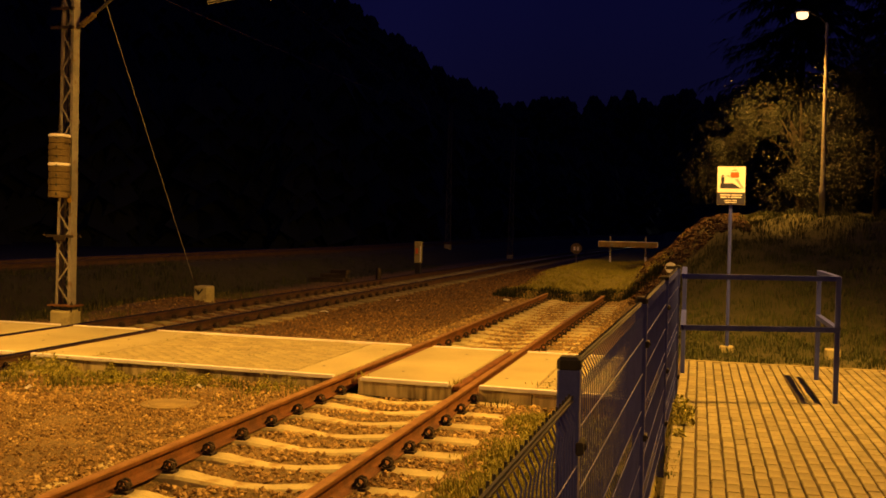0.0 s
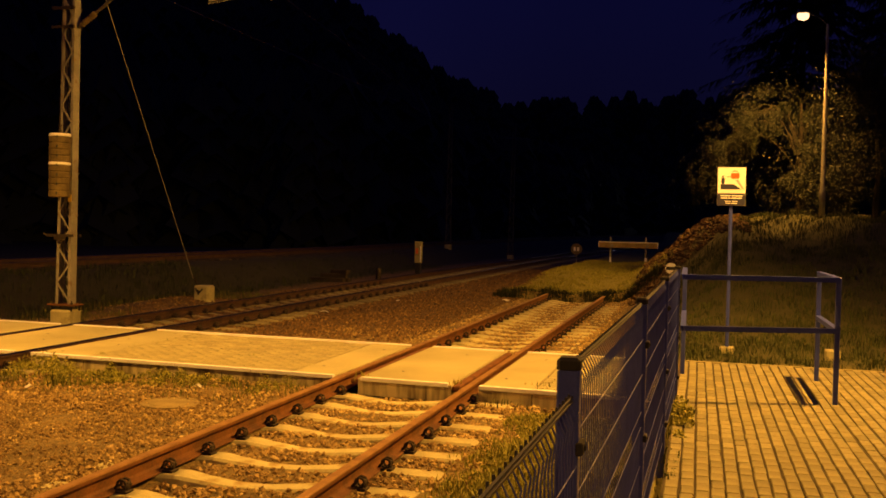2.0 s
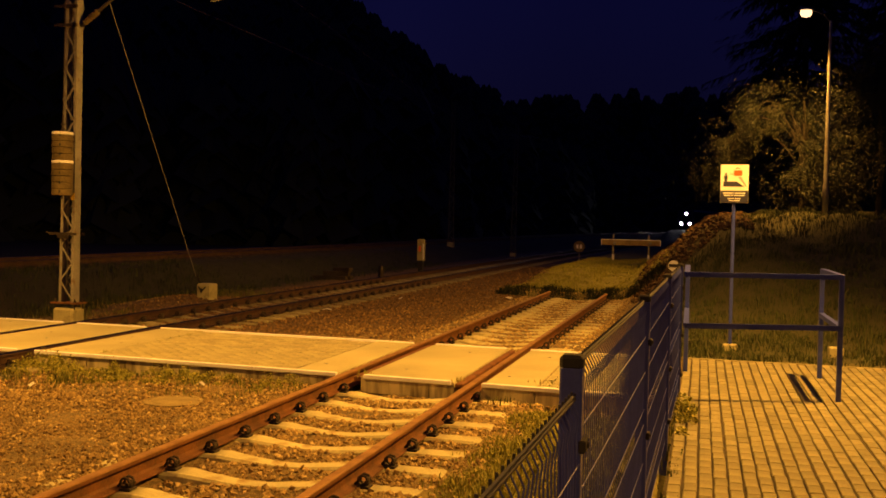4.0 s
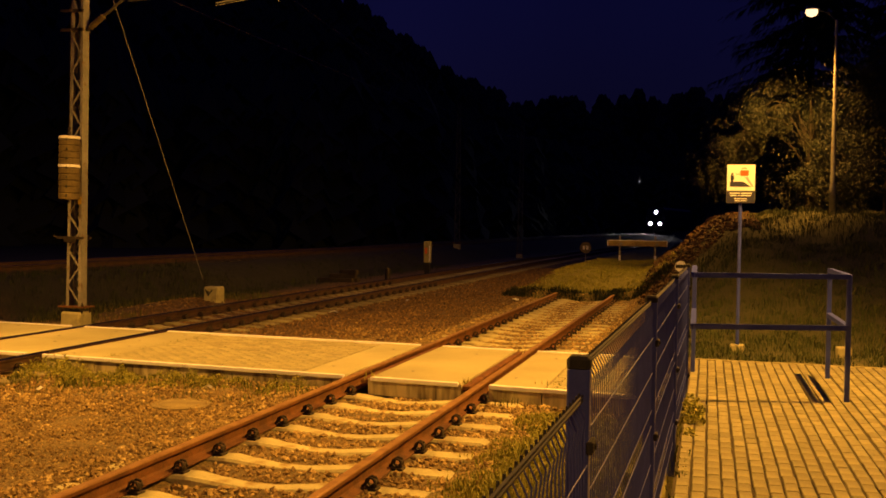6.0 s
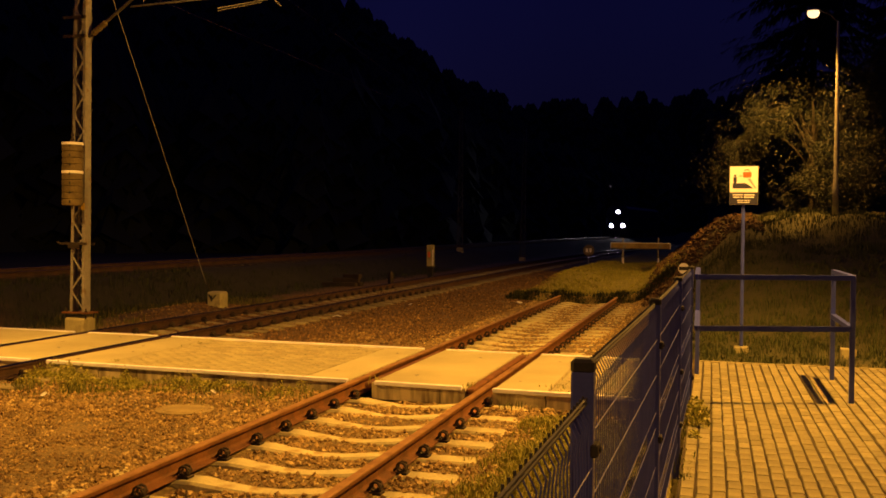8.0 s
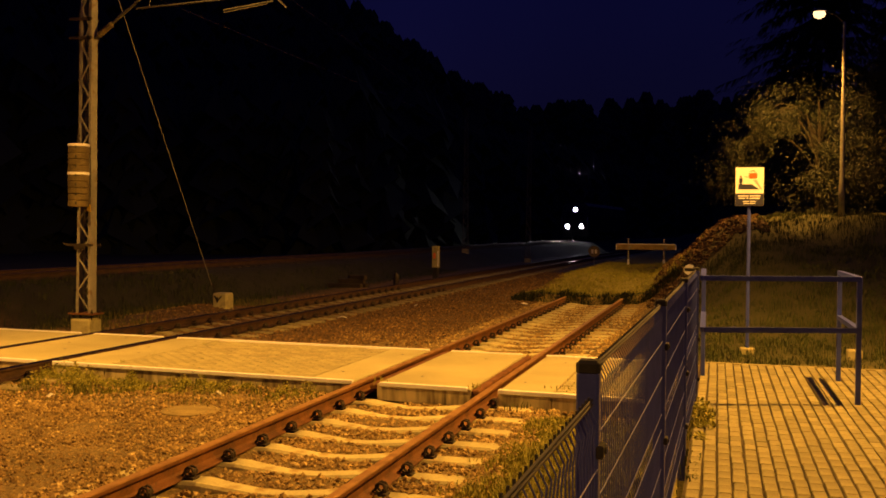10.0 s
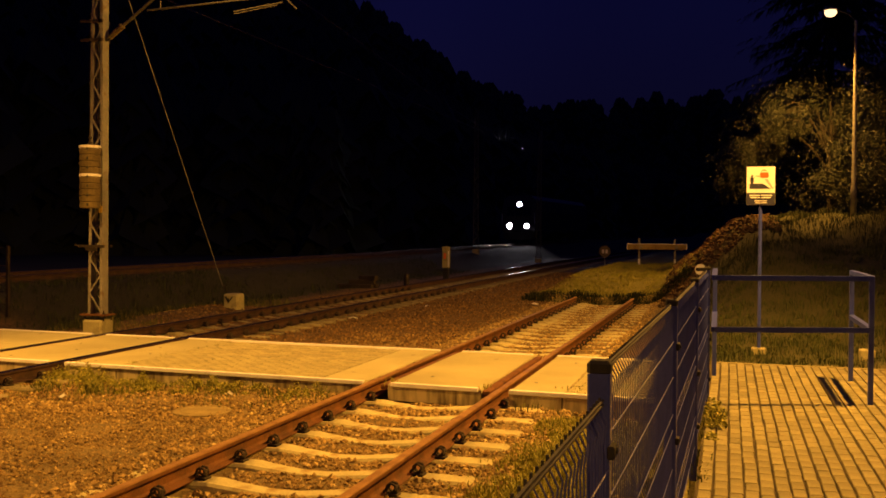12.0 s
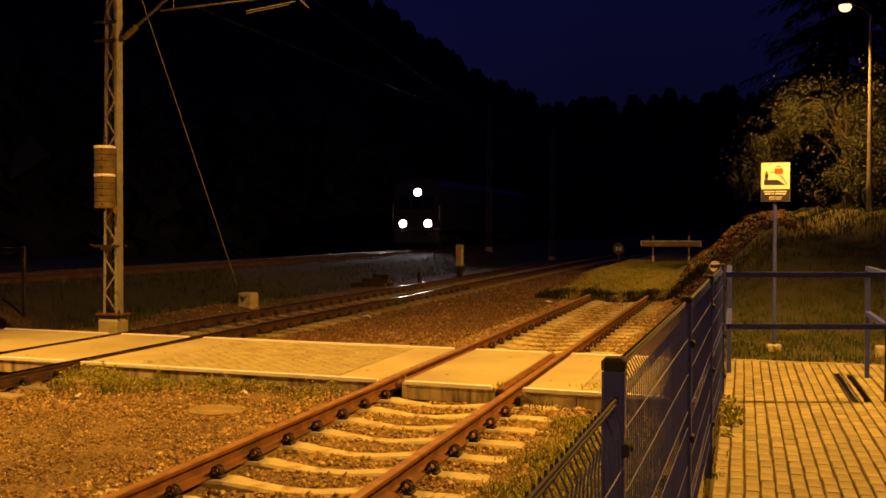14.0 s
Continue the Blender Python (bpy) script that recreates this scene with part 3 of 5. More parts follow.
def build_handrail():
    h = base("guard_rail", pose(0, 0, 0), "blue steel pedestrian guard rail on the paving", "guard rail")
    A, C, B, D = (2.99, 10.12), (4.50, 10.58), (4.50, 12.23), (2.97, 12.16)
    for x, y in (C, B, D):
        bm = bmesh.new()
        box(bm, x, y, 0.61, 0.05, 0.05, 1.35, 0.006)
        part("post", bm, BLUE, h)
    for z in (1.262, 0.745):
        for a, b in ((A, C), (C, B), (D, A)):
            bm = bmesh.new()
            bar(bm, (*a, z), (*b, z), 0.056, 0.05)
            part("rail", bm, BLUE, h)


build_handrail()


def build_sign():
    s = base("warning_sign", pose(3.55, 14.64, land_z(3.55, 14.64) - 0.05, 0, 0, 0), "white pictogram sign over a navy text plate on a grey post", "sign")
    z0 = land_z(3.55, 14.64) - 0.05
    bm = bmesh.new()
    rod(bm, (0, 0, 0), (0, 0, 2.62 - z0), 0.025, seg=14)
    part("post", bm, BLUE, s, smooth=False)
    bm = bmesh.new()
    box(bm, 0, 0, 0.06, 0.20, 0.18, 0.16, 0.015)
    part("footing", bm, CONCRETE, s, "small concrete footing")
    bm = bmesh.new()
    t = 2.68 - z0
    box(bm, 0, -0.045, t - 0.30, 0.425, 0.012, 0.60, 0.002)
    p = part("plate", bm, GALV, s)
    p.matrix_basis = Matrix.Translation((0, 0, t - 0.30)) @ Matrix.Diagonal((0.92, 1, 0.92, 1)) @ Matrix.Translation((0, 0, 0.30 - t))
    bm = bmesh.new()
    box(bm, 0, -0.053, t - 0.205, 0.415, 0.004, 0.40)
    part("white_field", bm, WHITE, p)
    bm = bmesh.new()
    box(bm, 0, -0.053, t - 0.505, 0.415, 0.004, 0.18)
    part("navy_field", bm, NAVY, p)
    bm = bmesh.new()
    # dark ground of the platform with its slanting edge
    v = [bm.verts.new((x, -0.0575, t + z)) for x, z in ((-0.165, -0.265), (0.03, -0.265), (0.15, -0.345), (-0.165, -0.345))]
    bm.faces.new(v)
    rod(bm, (-0.13, -0.0575, t - 0.148), (-0.13, -0.0565, t - 0.148), 0.016, seg=12)
    box(bm, -0.13, -0.057, t - 0.205, 0.05, 0.002, 0.075)
    box(bm, -0.13, -0.057, t - 0.25, 0.035, 0.002, 0.04)
    part("pictogram", bm, NAVY, p)
    bm = bmesh.new()
    v = [bm.verts.new((0.05 + 0.062 * px, -0.0575, t - 0.135 + 0.042 * pz)) for px, pz in ((-1, -0.6), (-0.8, -1), (0.8, -1), (1, -0.6), (1, 0.7), (0.85, 1), (-0.85, 1), (-1, 0.7))]
    bm.faces.new(v)
    for a, b in (((0.0, -0.095), (0.012, -0.066)), ((0.012, -0.066), (0.045, -0.056)), ((0.045, -0.056), (0.078, -0.066)), ((0.078, -0.066), (0.09, -0.085))):
        bar(bm, (a[0], -0.057, t + a[1]), (b[0], -0.057, t + b[1]), 0.002, 0.012)
    box(bm, -0.045, -0.057, t - 0.15, 0.055, 0.002, 0.010, 0)
    part("pictogram", bm, ORANGE, p, "orange-red train symbol")
    bm = bmesh.new()
    v = [bm.verts.new((x, -0.0575, t + z)) for x, z in ((0.055, -0.20), (0.095, -0.19), (0.185, -0.34), (0.165, -0.345))]
    bm.faces.new(v)
    part("pictogram", bm, PALEBLUE, p, "grey track symbol")
    for z, words, hh in ((-0.445, ((-0.165, -0.01), (0.005, 0.165)), 0.017), (-0.48, ((-0.155, -0.06), (-0.045, -0.015), (0.0, 0.155)), 0.017), (-0.53, ((-0.095, 0.0), (0.012, 0.095)), 0.012), (-0.56, ((-0.085, -0.01), (0.0, 0.09)), 0.012)):
        for a, b in words:
            bm = bmesh.new()
            box(bm, (a + b) / 2, -0.057, t + z, b - a, 0.002, hh)
            part("text_bar", bm, WHITE, p, "white bar of small text")


build_sign()


def street_lamp(x, y, h, dx):
    z0 = land_z(x, y) - 0.1
    s = base("street_lamp", pose(x, y, z0), "tall grey street lamp with glowing sodium head", "street lamp", "lamps along the path")
    top = h - z0
    bm = bmesh.new()
    lathe(bm, [(0.08, 0), (0.08, 0.9), (0.062, 1.0), (0.038, top - 0.05), (0.02, top)], 14)
    part("pole", bm, GALV, s, "galvanised tapered pole", smooth=True)
    bm = bmesh.new()
    pts = [(0, 0, top - 0.06), (dx * 0.3, 0, top + 0.16), (dx * 0.8, 0, top + 0.31)]
    for a, b in zip(pts, pts[1:]):
        rod(bm, a, b, 0.016, seg=8)
    part("arm", bm, DIMSTEEL, s)
    bm = bmesh.new()
    vs = lathe(bm, [(0.04, 0.075), (0.09, 0.05), (0.115, 0.0), (0.105, -0.005)], 16)
    bmesh.ops.scale(bm, vec=(1.9, 0.85, 1), verts=vs)
    bmesh.ops.translate(bm, vec=(dx, 0, top + 0.31), verts=vs)
    head = part("head", bm, DIMSTEEL, s, smooth=True)
    bm = bmesh.new()
    vs = lathe(bm, [(0.03, -0.20), (0.09, -0.17), (0.12, -0.09), (0.11, -0.008)], 16)
    bmesh.ops.scale(bm, vec=(1.35, 0.85, 1), verts=vs)
    bmesh.ops.translate(bm, vec=(dx, 0, top + 0.302), verts=vs)
    part("lens", bm, LAMPGLASS, head, "glowing sodium lens", smooth=True)


# includes the added lamp behind the camera
for lx, ly, lz, power, facing, tilt in LAMPS:
    street_lamp(lx - 0.64 * facing, ly, lz - 0.30, 0.64 * facing)


def lattice_mast(x, y, h, w0, w1, lean, label, near, fl=0.06, dep=0.20):
    """Two channel legs whose faces are laced with flat bars, bolted to a concrete footing."""
    paint = GALV if near else FARMAST
    z0 = land_z(x, y) + (0.10 if near else 0.0)
    s = base("catenary_mast", pose(x, y, z0, 0, lean, 0), label, "catenary mast", "catenary masts")
    bm = bmesh.new()
    box(bm, 0, 0, -0.02, 0.38, 0.36, 0.56, 0.03)
    part("footing", bm, CONCRETE, s, "pale concrete footing block")
    bm = bmesh.new()
    box(bm, 0, 0, 0.345, 0.50, 0.32, 0.025)
    part("base_plate", bm, RUST, s, "rusty base plate")
    for sx in (-1, 1):
        for dy in (-0.11, 0.11):
            bm = bmesh.new()
            rod(bm, (sx * 0.19, dy, 0.24), (sx * 0.19, dy, 0.42), 0.013, seg=8)
            rod(bm, (sx * 0.19, dy, 0.36), (sx * 0.19, dy, 0.385), 0.024, seg=6)
            part("anchor_bolt", bm, DARKSTEEL, s)
    e = dep / 2
    for sx in (-1, 1):
        bm = bmesh.new()
        ends = []
        for w, z in ((w0, 0.357), (w1, h)):
            q = w / 2
            sec = [(q, -e), (q, e), (q - fl, e), (q - fl, e - 0.009), (q - 0.009, e - 0.009), (q - 0.009, 0.009 - e), (q - fl, 0.009 - e), (q - fl, -e)]
            ends.append([bm.verts.new((sx * px, py, z)) for px, py in sec])
        for i in range(8):
            bm.faces.new((ends[0][i], ends[0][(i + 1) % 8], ends[1][(i + 1) % 8], ends[1][i]))
        bm.faces.new(ends[0])
        bm.faces.new(ends[1])
        part("leg", bm, paint, s)
    n = int((h - 0.5) / 0.30)
    rest = bmesh.new()
    for i in range(n):
        z1, z2 = 0.42 + (h - 0.6) * i / n, 0.42 + (h - 0.6) * (i + 1) / n
        k1, k2 = w0 + (w1 - w0) * z1 / h - 0.05, w0 + (w1 - w0) * z2 / h - 0.05
        sg = 1 if i % 2 else -1
        for dy in (-dep / 2 - 0.009, dep / 2 + 0.009):
            bm = bmesh.new() if near else rest
            bar(bm, (-sg * k1 / 2, dy, z1), (sg * k2 / 2, dy, z2), 0.026, 0.006)
            if near:
                part("lacing_bar", bm, GALV, s)
    if not near:
        tagged(part("lacing", rest, paint, s), kind="stuff")
    else:
        rest.free()
    return s, z0


mast, mz = lattice_mast(-7.30, 14.5, 9.0, 0.285, 0.17, 0.55, "grey lattice catenary mast on a concrete footing", True, 0.05, 0.17)
lattice_mast(-11.2, 56.0, 8.6, 0.34, 0.2, 0, "distant dark lattice catenary mast between the lines", False, 0.03, 0.05)
lattice_mast(-8.4, 61.0, 8.6, 0.34, 0.2, 0.5, "distant dark lattice catenary mast beside the main line", False, 0.035, 0.08)

# ---- fittings of the near mast: weights, brackets, cantilever, guy ----


def build_weights():
    t = base("tension_weights", pose(-7.235, 14.20, 2.06), "stack of round concrete tension weights with pale top", "counterweight")
    z = 0.0
    for k, n in ((0, 5), (1, 4)):
        for i in range(n):
            bm = bmesh.new()
            lathe(bm, [(0.158, z), (0.170, z + 0.012), (0.170, z + 0.092), (0.158, z + 0.104)], 22)
            part("weight_disc", bm, IRON, t)
            z += 0.106
        bm = bmesh.new()
        lathe(bm, [(0.166, z), (0.176, z + 0.006), (0.176, z + 0.042), (0.166, z + 0.05)], 22)
        part("pale_disc", bm, EDGE, t, "pale painted disc")
        z += 0.052
    for i in range(7):
        bm = bmesh.new()
        box(bm, 0.06, -0.158, 0.06 + i * 0.155, 0.028, 0.016, 0.042, 0.003)
        part("notch_plate", bm, BLACK, t, "black rod notch")
    bm = bmesh.new()
    rod(bm, (0, 0, -0.06), (0, 0, z + 0.28), 0.012, seg=8)
    rod(bm, (0, 0, z + 0.28), (0.02, 0.0, 3.3), 0.006, seg=6)
    part("hanger_rod", bm, DARKSTEEL, t)
    for dz in (0.05, 0.13):
        bm = bmesh.new()
        box(bm, 0, 0, z + dz, 0.05, 0.04, 0.035, 0.005)
        part("shackle", bm, DARKSTEEL, t)


build_weights()


def build_mast_fittings():
    m = base("mast_bracket", pose(-7.33, 14.5, mz + 1.52), "dark steel guide bracket clamped round the mast", "bracket")
    bm = bmesh.new()
    box(bm, 0, -0.14, 0, 0.50, 0.05, 0.045, 0.004)
    part("crossbar", bm, DARKSTEEL, m)
    bm = bmesh.new()
    box(bm, 0, 0.12, 0, 0.46, 0.03, 0.045, 0.004)
    part("crossbar", bm, DARKSTEEL, m)
    bm = bmesh.new()
    box(bm, 0.02, -0.16, -0.045, 0.22, 0.03, 0.06, 0.004)
    part("guide", bm, DARKSTEEL, m)
    bm = bmesh.new()
    bar(bm, (-0.23, -0.15, 0), (-0.28, -0.2, 0.03), 0.02, 0.02)
    part("hook", bm, DARKSTEEL, m)
    c = base("cantilever", pose(-7.33, 14.5, 0), "steel catenary cantilever arm reaching over the track", "cantilever")
    tubes = (("stay_tube", (0.2, 0, 4.93), (1.9, 0, 6.15), 0.028), ("register_tube", (1.00, 0, 5.40), (3.45, 0, 5.50), 0.02),
             ("steady_arm", (2.62, 0, 5.29), (3.50, 0, 5.39), 0.016), ("steady_arm", (2.62, 0, 5.25), (3.40, 0, 5.35), 0.010), ("drop_bracket", (3.50, 0, 5.50), (3.74, 0, 5.27), 0.016),
             ("tie_rod", (0.2, 0, 6.9), (2.0, 0, 6.2), 0.012), ("hanger", (1.25, 0, 5.66), (1.25, 0, 5.42), 0.008))
    for n, a, b, r in tubes:
        bm = bmesh.new()
        rod(bm, a, b, r, seg=10)
        part(n, bm, DIMSTEEL, c)
    bm = bmesh.new()
    d = (Vector((1.9, 0, 6.15)) - Vector((0.2, 0, 4.93))).normalized()
    ribs = [(0.03, 0.08)]
    for i in range(6):
        ribs += [(0.058, 0.10 + 0.055 * i), (0.050, 0.12 + 0.055 * i), (0.030, 0.14 + 0.055 * i)]
    vs = lathe(bm, ribs, 12)
    bmesh.ops.transform(bm, matrix=Matrix.Translation((0.2, 0, 4.93)) @ d.to_track_quat("Z", "Y").to_matrix().to_4x4(), verts=vs)
    part("insulator", bm, IRON, c, "brown ribbed insulator")
    for z in (4.93, 5.25):
        bm = bmesh.new()
        box(bm, 0.0, -0.125, z, 0.44, 0.03, 0.05, 0.004)
        box(bm, 0.16, 0, z, 0.05, 0.28, 0.05, 0.004)
        part("clamp_bar", bm, DARKSTEEL, c)
    p = base("mast_plate", pose(-7.165, 14.385, mz + 2.15), "small yellow warning plate on the mast", "plate")
    bm = bmesh.new()
    box(bm, 0, 0, 0, 0.07, 0.008, 0.12, 0.002)
    part("plate_face", bm, surf("yellow_enamel", (0.45, 0.30, 0.03), (0.60, 0.42, 0.05), 0.5, 40, 3, 0), p)
    g = base("guy_anchor", pose(-7.52, 19.75, land_z(-7.52, 19.75)), "pale concrete anchor block for the mast guy wire", "anchor block")
    bm = bmesh.new()
    box(bm, 0, 0, 0.10, 0.36, 0.34, 0.46, 0.035)
    part("block", bm, CONCRETE, g)
    bm = bmesh.new()
    for a, b in (((-0.12, -0.172, 0.27), (-0.05, -0.174, 0.15)), ((-0.05, -0.174, 0.15), (0.05, -0.172, 0.26)), ((-0.05, -0.174, 0.24), (-0.05, -0.174, 0.12))):
        bar(bm, a, b, 0.03, 0.012)
    part("painted_mark", bm, BLACK, g, "black painted arrow mark")
    bm = bmesh.new()
    rod(bm, (-0.13, -0.05, 0.31), (-0.16, -0.22, 0.56), 0.014, seg=8)
    part("eye_bolt", bm, DARKSTEEL, g)
    w = base("guy_wire", pose(0, 0, 0), "thin steel guy wire from mast to anchor block", "wire")
    bm = bmesh.new()
    rod(bm, (-7.68, 19.53, land_z(-7.52, 19.75) + 0.50), (-7.10, 14.6, 6.55), 0.010, seg=6)
    part("strand", bm, GUYSTEEL, w)


build_mast_fittings()


def wire_run(name, xf, zs, label):
    """One taut overhead wire in spans of eight metres."""
    bm = bmesh.new()
    ys = np.arange(-20, 200, 4.0)
    rows = []
    for y in ys:
        z = zs(y)
        rows.append([bm.verts.new((xf(y) + 0.007 * math.cos(a), y, z + 0.007 * math.sin(a))) for a in np.linspace(0, 2 * math.pi, 8, endpoint=False)])
    for a, b in zip(rows, rows[1:]):
        for i in range(8):
            bm.faces.new((a[i], a[(i + 1) % 8], b[(i + 1) % 8], b[i]))
    o = obj(name, bm, WIREMETAL, smooth=True)
    tagged(o, label, "overhead wire")


WIREMETAL = surf("worn_copper_wire", (0.25, 0.21, 0.17), (0.38, 0.33, 0.28), 0.09, 30, 3.0, 0.0, metal=1.0)
wire_run("contact_wire", track2_x, lambda y: 5.55, "worn copper contact wire above the main line")
wire_run("messenger_wire", track2_x, lambda y: 6.3 + 0.6 * math.cos((y - 14.5) * 2 * math.pi / 46.5), "sagging messenger wire above the main line")


def build_left_fence():
    f = base("wire_fence", pose(-10.42, 16.0, land_z(-10.42, 16.0)), "dark post and wire fence end beside the crossing", "fence")
    for i in (0, 1):
        bm = bmesh.new()
        box(bm, -2.0 * i, -0.5 * i, 0.62, 0.06, 0.06, 1.56, 0.006)
        part("post", bm, DARKSTEEL, f)
    for z in (1.36, 1.26, 1.0, 0.76, 0.5, 0.25):
        bm = bmesh.new()
        rod(bm, (0, 0, z), (-2.0, -0.5, z), 0.007, seg=6)
        part("fence_wire", bm, DARKSTEEL, f)


build_left_fence()

# ---- far trackside things ----


def build_buffer_stop():
    x, y = 0.10, 44.0
    z = 0.2
    b = base("buffer_stop", pose(x, y, z), "old timber buffer stop on two rail posts", "buffer stop")
    for sx in (-0.77, 0.77):
        bm = bmesh.new()
        box(bm, sx, 0, 0.55, 0.075, 0.12, 1.40, 0.01)
        p = part("post", bm, GALV, b)
        bm = bmesh.new()
        box(bm, sx, -0.0, 0.14, 0.09, 0.135, 0.42, 0.01)
        part("painted_foot", bm, EDGE, p, "white painted post foot")
        bm = bmesh.new()
        rod(bm, (sx + 0.08, -0.17, 0.86), (sx + 0.08, -0.23, 0.86), 0.07, seg=14)
        part("bolt_plate", bm, GALV, b)
    bm = bmesh.new()
    box(bm, 0, -0.12, 0.88, 2.56, 0.12, 0.24, 0.02)
    part("beam", bm, WOOD, b, "weathered timber beam")
    # added pale strip paints the lamp light along the beam's top
    bm = bmesh.new()
    box(bm, 0, -0.12, 1.012, 2.56, 0.125, 0.03, 0.004)
    part("lit_top_edge", bm, EDGE, b, "pale strip standing for the lamplit top edge")
    for sx in (-1.285, 1.285):
        bm = bmesh.new()
        box(bm, sx, -0.12, 0.88, 0.03, 0.13, 0.25, 0.004)
        part("end_plate", bm, EDGE, b, "pale end plate")


build_buffer_stop()


def build_disc_signal():
    x, y = 2.545, 22.0
    z = land_z(x, y)
    s = base("disc_signal", pose(x, y, z), "round white signal disc with a black bar on a white post", "signal")
    c = 0.916 - z
    bm = bmesh.new()
    rod(bm, (0, 0, -0.1), (0, 0, c), 0.022, seg=10)
    part("post", bm, WHITE, s)
    bm = bmesh.new()
    rod(bm, (0, -0.03, c), (0, -0.045, c), 0.118, seg=28)
    d = part("disc", bm, WHITE, s)
    bm = bmesh.new()
    box(bm, 0, -0.048, c, 0.21, 0.004, 0.075)
    part("bar", bm, BLACK, d, "black horizontal bar")


build_disc_signal()


def build_marker():
    x, y = -7.48, 36.8
    z = land_z(x, y)
    m = base("marker_post", pose(x, y, z), "white trackside marker post with dark foot", "marker post")
    bm = bmesh.new()
    box(bm, 0, 0, 0.05, 0.2, 0.2, 0.9, 0.01)
    part("foot", bm, BLACK, m)
    bm = bmesh.new()
    box(bm, 0, 0, 0.90, 0.27, 0.20, 0.84, 0.012)
    b = part("panel", bm, CONCRETE, m)
    bm = bmesh.new()
    box(bm, 0.115, -0.104, 0.84, 0.045, 0.006, 0.62)
    part("stripe", bm, WHITE, b, "white edge stripe")
    bm = bmesh.new()
    box(bm, -0.03, -0.104, 0.95, 0.09, 0.006, 0.22)
    part("stripe", bm, ORANGE, b, "faded orange stripe")
    d = base("dwarf_post", pose(-7.85, 33.0, land_z(-7.85, 33)), "short dark stump beside the main line", "stump")
    bm = bmesh.new()
    lathe(bm, [(0.10, -0.1), (0.10, 0.30), (0.07, 0.42), (0.02, 0.45)], 12)
    part("stump", bm, DARKSTEEL, d)


build_marker()


def build_pile():
    x, y = -8.75, 30.6
    z = land_z(x, y)
    p = base("sleeper_pile", pose(x, y, z - 0.02), "dark pile of old timber sleepers beside the line", "sleeper pile")
    for dx, dy, dz, yaw, ln in ((-0.1, 0, 0.08, 2, 1.2), (0.05, 0.3, 0.08, -3, 1.1), (0.1, 0.12, 0.23, 5, 0.9), (0.3, 0.15, 0.36, -4, 0.6)):
        bm = bmesh.new()
        box(bm, dx, dy, dz, ln, 0.26, 0.16, 0.02, Matrix.Rotation(radians(yaw), 4, "Z"))
        part("old_sleeper", bm, surf("tarred_wood", (0.015, 0.011, 0.008), (0.05, 0.036, 0.025), 0.85, 30, 3, 0.4) if dz == 0.08 and dx < 0 else bpy.data.materials["tarred_wood"], p)


build_pile()


def build_round_sign():
    x, y = -2.9, 50.0
    z = land_z(x, y)
    s = base("speed_sign", pose(x, y, z), "small round trackside number sign, writing unreadable", "sign")
    bm = bmesh.new()
    rod(bm, (0, 0, -0.1), (0, 0, 0.74 - z), 0.025, seg=8)
    part("post", bm, GALV, s)
    bm = bmesh.new()
    rod(bm, (0, -0.03, 0.74 - z), (0, -0.045, 0.74 - z), 0.29, seg=26)
    d = part("disc", bm, surf("dull_yellow_enamel", (0.10, 0.075, 0.03), (0.15, 0.11, 0.05), 0.6, 30, 3, 0), s)
    for dx in (-0.09, 0.09):
        bm = bmesh.new()
        box(bm, dx, -0.05, 0.74 - z, 0.11, 0.006, 0.20)
        part("text_bar", bm, EDGE, d, "pale bar of unreadable writing")


build_round_sign()
b2 = obj("concrete_block", (lambda bm: (box(bm, 0, 0, 0.04, 0.2, 0.18, 0.2, 0.015), bm)[1])(bmesh.new()), CONCRETE)
b2.matrix_basis = pose(4.96, 14.5, land_z(4.96, 14.5))
tagged(b2, "small concrete footing block at the grass edge", "concrete block")

# ---- trees ----
rng = np.random.default_rng(11)


def leaf_cloud(points, size, droop=0.0):
    """A folded leaf at each point: two triangles with a crease."""
    n = len(points)
    p = np.asarray(points)
    a = rng.normal(size=(n, 3))
    a[:, 2] = a[:, 2] * 0.6 - droop
    a /= np.linalg.norm(a, axis=1)[:, None]
    b = np.cross(a, rng.normal(size=(n, 3)))
    b /= np.linalg.norm(b, axis=1)[:, None]
    s = (size * rng.uniform(0.6, 1.3, n))[:, None]
    c = np.cross(a, b)
    v = np.stack([p - a * s * 0.5, p + b * s * 0.3 + c * s * 0.08, p + a * s * 0.5, p - b * s * 0.3 + c * s * 0.08], 1).reshape(-1, 3)
    f = [(4 * i, 4 * i + 1, 4 * i + 2) for i in range(n)] + [(4 * i, 4 * i + 2, 4 * i + 3) for i in range(n)]
    return v.tolist(), f


def limb(bm, pts, r0, r1, seg=7):
    n = len(pts) - 1
    for i, (a, b) in enumerate(zip(pts, pts[1:])):
        rod(bm, a, b, r0 + (r1 - r0) * i / n, r0 + (r1 - r0) * (i + 1) / n, seg)


LEAF = island("leaves", (0.004, 0.007, 0.002), (0.014, 0.020, 0.006), 0.62, extra=(0.062, 0.064, 0.026))
NEEDLE = island("needles", (0.018, 0.024, 0.009), (0.042, 0.052, 0.018), 0.85)


def arc(a, b, lift, n=7):
    a, b = Vector(a), Vector(b)
    return [a.lerp(b, t) + Vector((0, 0, lift * 4 * t * (1 - t))) for t in np.linspace(0, 1, n)]


